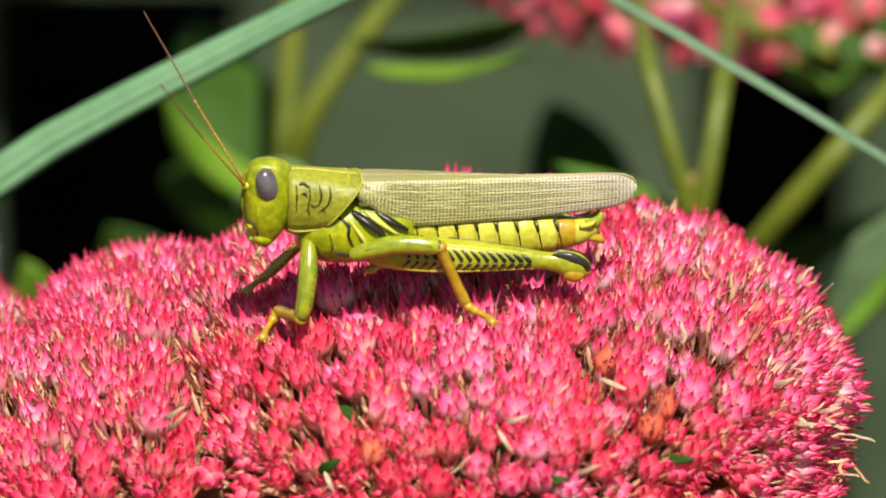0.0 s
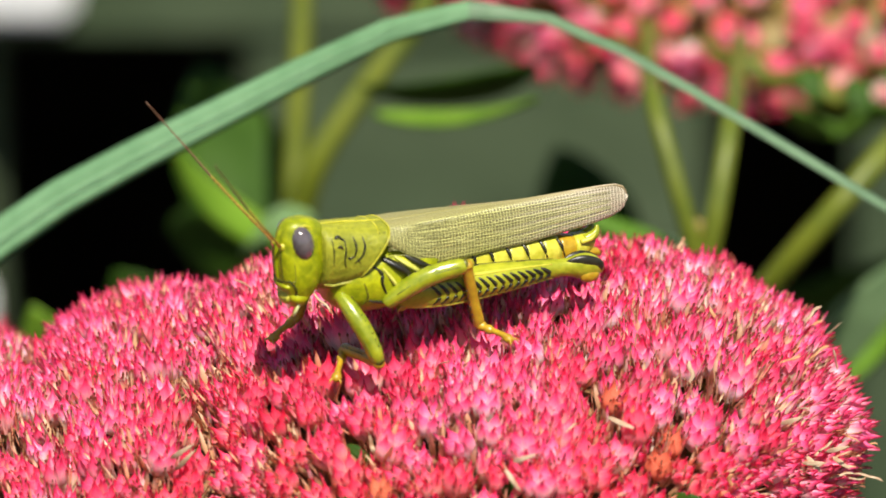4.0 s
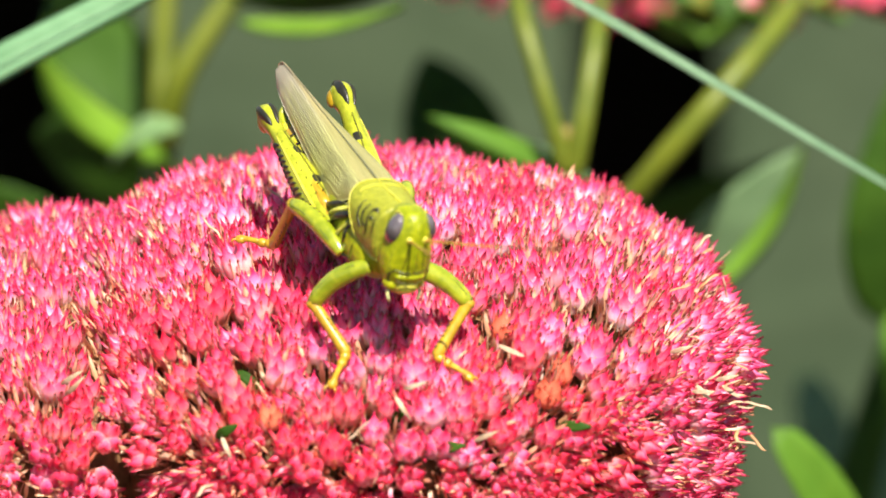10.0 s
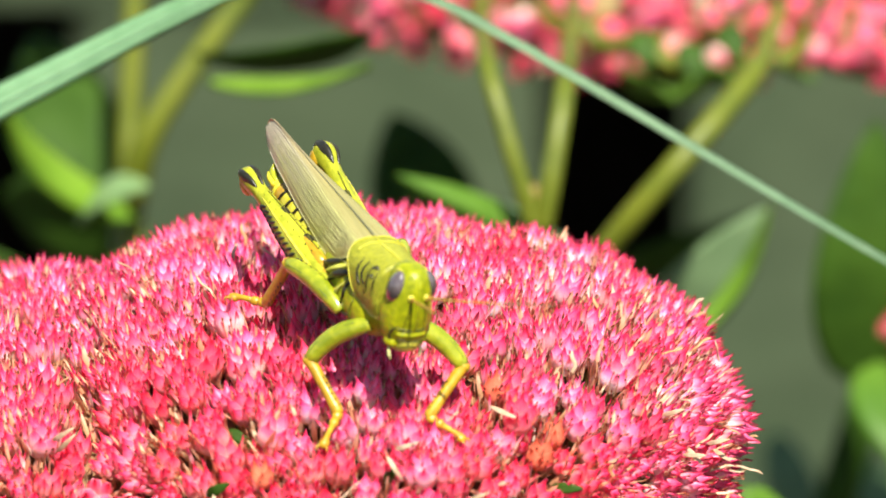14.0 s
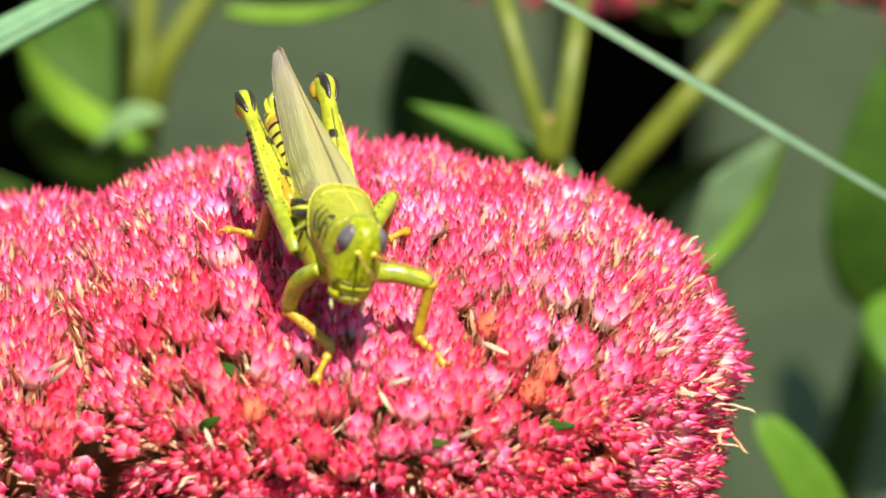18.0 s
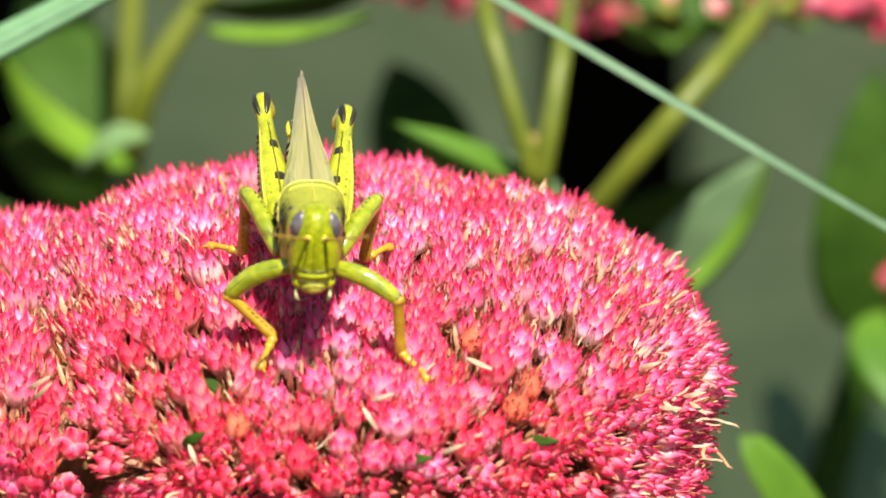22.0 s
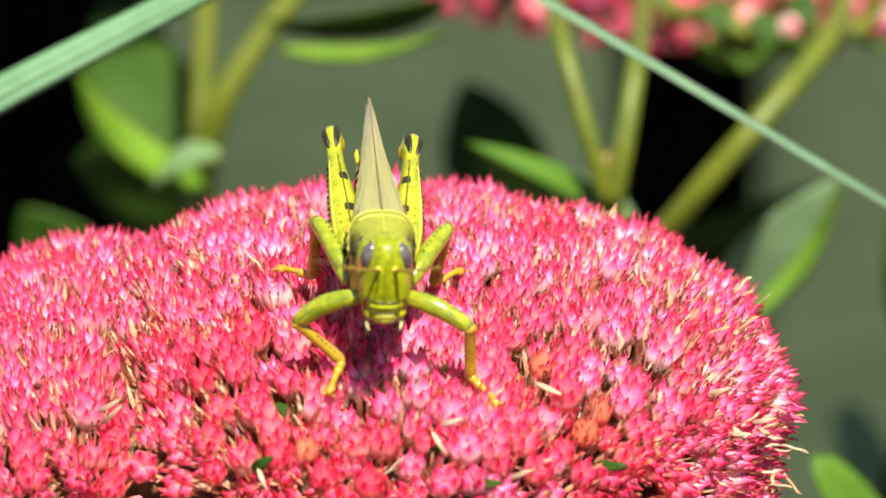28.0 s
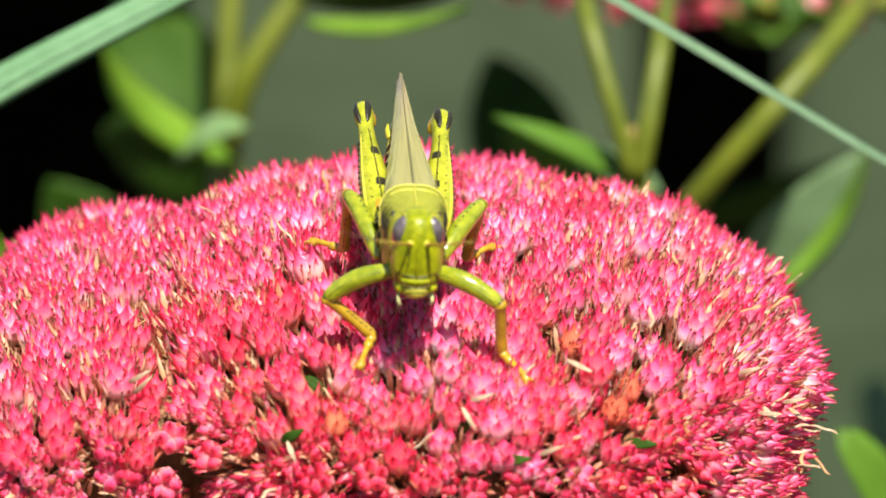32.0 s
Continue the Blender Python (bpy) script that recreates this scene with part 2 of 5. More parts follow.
LEAF_GREY = mat("grey_green_leaf", (0.085, 0.155, 0.065), (0.16, 0.25, 0.115), 160, 0.45, 0.2, 0.4, trans=0.2)
GRASS = mat("grass_blade", (0.125, 0.265, 0.12), (0.175, 0.335, 0.165), 420, 0.6, 0.12, 0.3, trans=0.25)
GRASS_BACK = mat("grass_underside", (0.10, 0.17, 0.09), (0.15, 0.235, 0.13), 420, 0.5, 0.25, 0.3, trans=0.2)
GRASS_RIB = mat("grass_midrib", (0.16, 0.31, 0.155), (0.22, 0.38, 0.21), 420, 0.45, 0.2)
SOIL = mat("garden_soil", (0.02, 0.014, 0.009), (0.07, 0.05, 0.032), 60, 0.95, 0.8, 0.1)
BOARD = mat("grey_board", (0.046, 0.070, 0.034), (0.068, 0.092, 0.048), 55, 0.75, 0.3, 0.2)
# near-black lining that deepens the shade behind the board gaps
GAP_BLACK = mat("gap_blackout", (0.006, 0.005, 0.004), (0.02, 0.016, 0.012), 60, 0.95, 0.3, 0.05)
WHITE = mat("white_paint", (0.70, 0.71, 0.70), (0.82, 0.82, 0.80), 80, 0.5, 0.2, 0.3)


# ---- mesh helpers ----
def mesh_of(name, verts, faces, material, smooth=True):
    me = bpy.data.meshes.new(name)
    me.from_pydata([tuple(v) for v in verts], [], faces)
    mats = material if isinstance(material, (list, tuple)) else [material]
    for m in mats:
        me.materials.append(m)
    if smooth:
        me.polygons.foreach_set("use_smooth", [True] * len(me.polygons))
    me.update()
    return me


def part(name, geo, material, parent, label="", m=None, smooth=True):
    """One mesh object under a thing or a part; geo is (verts in metres, faces)."""
    ob = new(name, mesh_of(name, geo[0], geo[1], material, smooth))
    ob.parent = parent
    if m is not None:
        ob.matrix_basis = m
    if label:
        tagged(ob, label)
    return ob


def thing(name, at, label, category, group="", kind=""):
    ob = new(name)
    ob.empty_display_size = 0.01
    ob.matrix_basis = at
    return tagged(ob, label, category, group, kind)


def join(*geos):
    V, F = [], []
    for v, f in geos:
        o = len(V)
        V += [tuple(p) for p in v]
        F += [tuple(i + o for i in q) for q in f]
    return V, F


def spline(rows, n):
    """Catmull-Rom through rows of numbers, n rows out."""
    a = np.array(rows, float)
    k = len(a)
    out = []
    for u in np.linspace(0, k - 1, n):
        i = min(int(u), k - 2)
        f = u - i
        p0, p1, p2, p3 = a[max(i - 1, 0)], a[i], a[i + 1], a[min(i + 2, k - 1)]
        out.append(0.5 * (2 * p1 + (p2 - p0) * f + (2 * p0 - 5 * p1 + 4 * p2 - p3) * f * f + (3 * p1 - p0 - 3 * p2 + p3) * f ** 3))
    return np.array(out)


def bridge(rings, caps=True):
    V = [tuple(p) for r in rings for p in r]
    n, F = len(rings[0]), []
    for i in range(len(rings) - 1):
        for j in range(n):
            F.append((i * n + j, i * n + (j + 1) % n, (i + 1) * n + (j + 1) % n, (i + 1) * n + j))
    if caps:
        F.append(tuple(range(n))[::-1])
        F.append(tuple((len(rings) - 1) * n + j for j in range(n)))
    return V, F


def ring(x, yc, zc, hw, hu, hd, e, n=24, shear=0.0):
    out = []
    for j in range(n):
        a = 2 * math.pi * j / n
        c, s = math.cos(a), math.sin(a)
        y = yc + hw * math.copysign(abs(c) ** e, c)
        z = zc + (hu if s > 0 else hd) * math.copysign(abs(s) ** e, s)
        out.append(((x + shear * (z - zc)) * MM, y * MM, z * MM))
    return out


def loft(secs, count=24, n=24):
    """secs: rows of x, y centre, z centre, half width, height up, height down, corner exponent (millimetres)."""
    s = spline(secs, count)
    s[:, 3:6] = np.maximum(s[:, 3:6], 0.02)
    return bridge([ring(*r, n=n) for r in s])


def patch(on, xs, angles, lift=0.03, n=8):
    """A marking that lies on a lofted form: on(x, angle, lift) gives its skin; xs and angles bound it, edges pinched at the corners."""
    V, F = [], []
    for i in range(n + 1):
        for j in range(n + 1):
            u, v = i / n * 2 - 1, j / n * 2 - 1
            k = math.sqrt(max(0.0, 1 - 0.45 * v ** 4))
            edge = lift if abs(u) < 0.99 and abs(v) < 0.99 else -0.03
            p = on(xs[0] + (xs[1] - xs[0]) * (u * k + 1) / 2, angles[0] + (angles[1] - angles[0]) * (v + 1) / 2, edge)
            V.append(tuple(c * MM for c in p))
    for i in range(n):
        for j in range(n):
            a = i * (n + 1) + j
            F.append((a, a + 1, a + n + 2, a + n + 1))
    return V, F


def tube(points, radii, n=8, count=0, flat=1.0):
    """A tapered tube through points in millimetres."""
    rows = np.array([(*p, r) for p, r in zip(points, radii)], float)
    if count:
        rows = spline(rows, count)
    P, R = rows[:, :3], np.maximum(rows[:, 3], 0.004)
    rings, up = [], Vector((0, 0, 1))
    for i in range(len(P)):
        d = Vector(P[min(i + 1, len(P) - 1)] - P[max(i - 1, 0)]).normalized()
        if abs(d.dot(up)) > 0.95:
            up = Vector((1, 0, 0)) if abs(d.x) < 0.9 else Vector((0, 1, 0))
        s = d.cross(up).normalized()
        t = s.cross(d)
        rings.append([tuple((Vector(P[i]) + float(R[i]) * (math.cos(a) * s + flat * math.sin(a) * t)) * MM) for a in (2 * math.pi * j / n for j in range(n))])
    return bridge(rings)


def blob(c, r, n=14, m=9, tilt=None):
    """An ellipsoid in millimetres."""
    rings = []
    for i in range(m):
        ph = -math.pi / 2 + math.pi * (i + 0.35) / (m - 0.3)
        rings.append([(r[0] * math.cos(ph) * math.cos(a), r[1] * math.cos(ph) * math.sin(a), r[2] * math.sin(ph)) for a in (2 * math.pi * j / n for j in range(n))])
    if tilt:
        e = Euler([radians(q) for q in tilt]).to_matrix()
        rings = [[tuple(e @ Vector(p)) for p in q] for q in rings]
    return bridge([[((p[0] + c[0]) * MM, (p[1] + c[1]) * MM, (p[2] + c[2]) * MM) for p in q] for q in rings])


def box(x0, x1, y0, y1, z0, z1, bevel=0.0):
    """A box in metres with chamfered edges."""
    bm = bmesh.new()
    bmesh.ops.create_cube(bm, size=1, matrix=Matrix.Translation(((x0 + x1) / 2, (y0 + y1) / 2, (z0 + z1) / 2)) @ Matrix.Diagonal((x1 - x0, y1 - y0, z1 - z0, 1)))
    if bevel:
        bmesh.ops.bevel(bm, geom=bm.edges[:], offset=bevel, segments=2, affect="EDGES")
    bm.verts.index_update()
    out = [v.co[:] for v in bm.verts], [tuple(v.index for v in f.verts) for f in bm.faces]
    bm.free()
    return out


def site(x, y, d):
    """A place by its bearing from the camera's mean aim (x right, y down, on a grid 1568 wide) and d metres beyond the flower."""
    s = (REACH + d) * UNIT
    return EYE + VIEW * (REACH + d) + Vector((1, 0, 0)) * (x - 784) * s + UPWARD * (441 - y) * s


# ---- ground and the boarded wall behind ----
def ground():
    n, V, F = 40, [], []
    e = [math.copysign(abs(u) ** 4 * 600, u) for u in np.linspace(-1, 1, n + 1)]
    for j in range(n + 1):
        for i in range(n + 1):
            x, y = e[i], e[j]
            near = max(0.0, 1 - math.hypot(x, y) / 6)
            V.append((x, y, near * 0.012 * noise.noise((x * 9, y * 9, 0)) - 0.006))
    for j in range(n):
        for i in range(n):
            a = j * (n + 1) + i
            F.append((a, a + 1, a + n + 2, a + n + 1))
    ob = new("ground", mesh_of("ground", V, F, SOIL))
    tagged(ob, "dark crumbly garden soil under the flowering plants", "ground", kind="structure")


def wall():
    y = 0.457
    w = thing("wall_north", pose(0, y, 0), "weathered grey-green boarded wall with dark gaps, behind the plants", "wall", kind="structure")
    edges = [(-0.62, -0.545), (-0.50, -0.43), (-0.395, -0.32), (-0.29, -0.215), (-0.185, -0.0865), (-0.048, 0.0228), (0.0458, 0.125), (0.16, 0.235), (0.265, 0.34), (0.37, 0.445), (0.475, 0.55)]
    for a, b in edges:
        part("board", box(a, b, -0.009, 0.009, -0.03, 0.345, 0.002), BOARD, w, smooth=False)
    part("rail", box(-0.66, 0.60, -0.0095, 0.012, 0.3455, 0.43, 0.001), BOARD, w, smooth=False)
    part("capping", box(-0.67, 0.61, -0.03, 0.03, 0.431, 0.45, 0.003), BOARD, w, smooth=False)
    # unseen closed box, added behind the boards to keep daylight out of the gaps
    part("blackout_back", box(-0.67, 0.61, 0.30, 0.32, -0.03, 0.45), GAP_BLACK, w, smooth=False)
    part("blackout_end", box(-0.68, -0.66, 0.014, 0.32, -0.03, 0.45), GAP_BLACK, w, smooth=False)
    part("blackout_end", box(0.60, 0.62, 0.014, 0.32, -0.03, 0.45), GAP_BLACK, w, smooth=False)
    part("blackout_lid", box(-0.67, 0.61, 0.034, 0.32, 0.434, 0.45), GAP_BLACK, w, smooth=False)
    p = thing("trim_board", pose(0, y - 0.024, 0), "short white-painted trim board fixed on the rail", "trim", kind="structure")
    q = EYE + (site(-240, 466, 0.5) - EYE) * ((y - 0.02 - EYE.y) / (site(-240, 466, 0.5).y - EYE.y))
    part("plank", box(q.x - 0.012, q.x + 0.001, 0.0, 0.012, q.z - 0.004, q.z + 0.003, 0.001), WHITE, p, smooth=False)
    part("plank", box(-0.30, -0.0735, 0, 0.012, 0.3532, 0.41, 0.002), WHITE, p, smooth=False)


ground()
wall()


# ---- sedum blooms ----
def floret_geo(rng, rich=True, dryness=0.07, carpels=5):
    """One bloom, base at the origin, along +z, in millimetres: five plump carpels, five petals, stamens, a stalk."""
    V, F, K, H = [], [], [], []

    def add(v, f, k, h):
        o = len(V)
        V.extend(v), H.extend(h), F.extend([tuple(i + o for i in q) for q in f]), K.extend([k] * len(f))

    size = rng.uniform(0.98, 1.18)
    turn = rng.uniform(0, 6.28)
    dry = rng.random()
    sides = 6 if rich else 4
    plump = rng.uniform(0.92, 1.08)
    for i in range(carpels):
        a = turn + i * 2 * math.pi / 5 + rng.uniform(-0.12, 0.12)
        lean = rng.uniform(0.75, 1.3)
        L = rng.uniform(3.2, 3.8)
        v, f, h = [], [], []
        lv = [(0.0, 0.25, 0.40), (0.20, 0.60, 0.74), (0.45, 0.78, 0.76), (0.60, 0.88, 0.52), (0.70, 0.95 + 0.06 * lean, 0.24), (0.85, 0.98 + 0.14 * lean, 0.11)]
        for s, r, w in lv:
            r, w = r * plump, w * plump
            for j in range(sides):
                b = 2 * math.pi * j / sides
                q = r + w * math.cos(b)
                v.append((q * math.cos(a) - w * math.sin(b) * math.sin(a), q * math.sin(a) + w * math.sin(b) * math.cos(a), s * L))
                h.append(s)
        tip = 1.02 + 0.26 * lean
        v.append((tip * math.cos(a), tip * math.sin(a), L))
        h.append(1.0)
        k1 = len(lv) - 1
        for k in range(k1):
            for j in range(sides):
                f.append((k * sides + j, k * sides + (j + 1) % sides, (k + 1) * sides + (j + 1) % sides, (k + 1) * sides + j))
        for j in range(sides):
            f.append((k1 * sides + j, k1 * sides + (j + 1) % sides, (k1 + 1) * sides))
        add(v, f, 0, h)
    for i in range(5):
        a = turn + (i + 0.5) * 2 * math.pi / 5 + rng.uniform(-0.25, 0.25)
        out, L = rng.uniform(0.3, 0.9), rng.uniform(2.2, 3.3)
        twist = rng.uniform(-0.35, 0.35)
        v, f, h = [], [], []
        for s, w in ((0.0, 0.16), (0.4, 0.27), (0.75, 0.18), (1.0, 0.02)):
            r = 1.15 + out * s ** 1.3
            for side in (-1, 0, 1):
                rr = r - (0.14 if side == 0 else 0)
                t = side * w + twist * s
                v.append((rr * math.cos(a) - t * math.sin(a), rr * math.sin(a) + t * math.cos(a), 0.1 + L * s ** 0.9))
                h.append(s)
        for k in range(3):
            for j in range(2):
                f.append((k * 3 + j, k * 3 + j + 1, k * 3 + j + 4, k * 3 + j + 3))
        add(v, f, 4 if (dry > 0.9 and rng.random() < 0.6) or rng.random() < dryness else 1, h)
    for i in range(6 if rich else 3):
        a, out, L = rng.uniform(0, 6.28), rng.uniform(0.1, 0.7), rng.uniform(2.1, 3.1)
        v, f, h = [], [], []
        bend = rng.uniform(-0.6, 0.6)
        for s, w in ((0.0, 0.08), (0.55, 0.07), (0.86, 0.05), (0.92, 0.12), (1.0, 0.07)):
            r = 1.25 + out * s
            for j in range(3):
                b = 2 * math.pi * j / 3
                t = bend * s * s + w * math.sin(b)
                q = r + w * math.cos(b)
                v.append((q * math.cos(a) - t * math.sin(a), q * math.sin(a) + t * math.cos(a), L * s))
                h.append(s)
        for k in range(4):
            for j in range(3):
                f.append((k * 3 + j, k * 3 + (j + 1) % 3, k * 3 + 3 + (j + 1) % 3, k * 3 + 3 + j))
        add(v, f, 2, h)
    if not carpels:
        return np.array(V) * size * MM, F, K, np.array(H)
    v, f, h = [], [], []
    for s, w in ((-4.5, 0.22), (-0.3, 0.28), (0.3, 0.5)):
        for j in range(4):
            v.append((w * math.cos(j * 1.571), w * math.sin(j * 1.571), s))
            h.append(0.2)
    for k in range(2):
        for j in range(4):
            f.append((k * 4 + j, k * 4 + (j + 1) % 4, k * 4 + 4 + (j + 1) % 4, k * 4 + 4 + j))
    add(v, f, 3, h)
    return np.array(V) * size * MM, F, K, np.array(H)


FLORET_MATS = [CARPEL, PETAL, STAMEN, PEDICEL, DRYPETAL]
frng = random.Random(5)
GEOS = [floret_geo(frng) for _ in range(14)]
RIPE_GEOS = [floret_geo(frng, True, 0.24) for _ in range(14)]
WITHERED = [floret_geo(frng, True, 0.75, 0) for _ in range(8)]
FARGEOS = [floret_geo(frng, False) for _ in range(6)]


def attributes(me, heights, tones, ripe):
    a = me.attributes.new("height", "FLOAT", "POINT")
    a.data.foreach_set("value", np.asarray(heights, np.float32))
    a = me.attributes.new("tone", "FLOAT", "POINT")
    a.data.foreach_set("value", np.asarray(tones, np.float32))
    a = me.attributes.new("ripe", "FLOAT", "POINT")
    a.data.foreach_set("value", np.asarray(ripe, np.float32))


def ripeness(p, rng):
    """Blooms low on the near side ripen first, in patches (millimetres in the cluster's space)."""
    r = 0.42 + 0.5 * noise.noise(Vector(p) * 0.06) + 0.55 * noise.noise(Vector(p) * 0.19 + Vector((3, 8, 1))) - 0.022 * (p[1] + 14)
    return max(0.0, min(1.0, r + rng.gauss(0, 0.2)))


def floret_mesh(g, ripe):
    me = mesh_of("floret", g[0], g[1], FLORET_MATS)
    me.polygons.foreach_set("material_index", g[2])
    attributes(me, g[3], np.zeros(len(g[0])), np.full(len(g[0]), ripe))
    return me


FLORET_MESHES = [[floret_mesh(g, r) for g in (GEOS if r < 0.5 else RIPE_GEOS)] for r in (0.0, 0.35, 0.7, 1.0)]


WILT = pigment("wilted_carpel", [(0.0, (0.90, 0.56, 0.42)), (0.5, (0.88, 0.48, 0.33)), (0.8, (0.72, 0.26, 0.16)), (1.0, (0.30, 0.08, 0.05))], [(0.0, (1, 0.9, 0.9)), (1.0, (1, 1.1, 1.05))], rough=0.5, trans=0.35)
WILTED_MESH = floret_mesh(RIPE_GEOS[3], 1.0)
WILTED_MESH.materials[0] = WILT


def floret_mass(name, places, geos, parent, rng, label, near=False):
    """Many blooms in one mesh, each with a tone of its own."""
    V, F, K, H, T, R = [], [], [], [], [], []
    o = 0
    for m in places:
        ripe = ripeness(m.translation / MM, rng) if near else 0.8 * rng.random()
        g = (RIPE_GEOS if ripe > 0.5 else geos)[rng.randrange(len(geos))]
        a = np.array(m)
        V.append(g[0] @ a[:3, :3].T + a[:3, 3])
        F.extend([tuple(i + o for i in q) for q in g[1]])
        K.extend(g[2]), H.append(g[3]), T.append(np.full(len(g[0]), rng.random()))
        R.append(np.full(len(g[0]), ripe))
        o += len(g[0])
    me = mesh_of(name, np.concatenate(V).tolist(), F, FLORET_MATS)
    me.polygons.foreach_set("material_index", K)
    attributes(me, np.concatenate(H), np.concatenate(T), np.concatenate(R))
    ob = new(name, me)
    ob.parent = parent
    return tagged(ob, label, kind="stuff")


def lump(p, k=1.0):
    """Low swell of the cluster's surface, in millimetres."""
    v = Vector(p) * (0.095 * k)
    return 1.5 * noise.noise(v) + 0.8 * noise.noise(v * 2.3 + Vector((7, 3, 1)))


def scatter(shells, spacing, tries, rng, keep):
    """Even random places on a union of half-egg shells. shells: centre, half axes, height, depth below (mm)."""
    cells, out = {}, []
    area = [s[1] * s[2] + 0.5 * (s[1] + s[2]) * s[4] for s in shells]
    for _ in range(tries):
        k = rng.choices(range(len(shells)), area)[0]
        c, ax, ay, hz, low = shells[k]
        u, a = rng.uniform(-0.4, 1), rng.uniform(0, 2 * math.pi)
        r = math.sqrt(max(0, 1 - u * u))
        d = Vector((r * math.cos(a), r * math.sin(a), u))
        zz = hz if u > 0 else low
        p = Vector((d.x * ax, d.y * ay, d.z * zz))
        nrm = Vector((d.x / ax, d.y / ay, d.z / zz)).normalized()
        stretch = (ax * ay * zz) * Vector((d.x / ax, d.y / ay, d.z / zz)).length / (max(ax, ay) * max(ax, ay, hz, low))
        if rng.random() > stretch:
            continue
        p = p + Vector(c)
        inside = any(i != k and (((p.x - s[0][0]) / s[1]) ** 2 + ((p.y - s[0][1]) / s[2]) ** 2 + ((p.z - s[0][2]) / (s[3] if p.z > s[0][2] else s[4])) ** 2) < 1 for i, s in enumerate(shells))
        if inside or not keep(p):
            continue
        key = tuple(int(math.floor(q / spacing)) for q in p)
        near = (q for i in (-1, 0, 1) for j in (-1, 0, 1) for l in (-1, 0, 1) for q in cells.get((key[0] + i, key[1] + j, key[2] + l), ()))
        if any((q - p).length_squared < spacing * spacing for q in near):
            continue
        cells.setdefault(key, []).append(p)
        out.append((p, nrm))
    return out


def upright(p, nrm, rng, wild=0.15, rise=None, depth=4.2):
    """Pose of a bloom on the cluster, its tips near the surface."""
    if rise is None:                    # more upright on top and low on the flanks
        rise = float(np.interp(nrm.z, (0.0, 0.5, 0.9), (0.3, 0.08, 0.2)))
    d = (nrm + Vector((0, 0, rise)) + Vector((rng.gauss(0, wild), rng.gauss(0, wild), rng.gauss(0, wild)))).normalized()
    q = d.to_track_quat("Z", "Y") @ Euler((0, 0, rng.uniform(0, 6.28))).to_quaternion()
    sc = rng.uniform(0.88, 1.12)
    return Matrix.LocRotScale((p + d * (lump(p) - depth + rng.gauss(0, 0.35))) * MM, q, (sc, sc, sc * rng.uniform(0.92, 1.1)))


def egg(c, ax, ay, hz, low, n=28, m=14):
    rings = []
    for i in range(m + 1):
        ph = -1.0 + (math.pi / 2 + 0.98) * i / m
        rr, s = math.cos(ph), math.sin(ph)
        rings.append([((c[0] + ax * rr * math.cos(a)) * MM, (c[1] + ay * rr * math.sin(a)) * MM, (c[2] + (hz if s > 0 else low) * s) * MM) for a in (2 * math.pi * j / n for j in range(n))])
    return bridge(rings)


HEAD = AIM + Vector((1, 0, 0)) * (661 - 784) * REACH * UNIT - UPWARD * (660 - 441) * REACH * UNIT
MAIN = ((0.6, 0, 0), 38.6, 36.0, 15.1, 70.0)
FULL = ((13.5, 0, 0), 25.8, 30, 14.3, 60)
SHOULDER = ((-30, 0, -1.3), 20, 30, 10.5, 60)
BRIDGE = ((-37, -6, -2.6), 18, 25, 9.6, 40)
SIDE = ((-49.5, -2, -3.2), 20, 24, 9.5, 24)


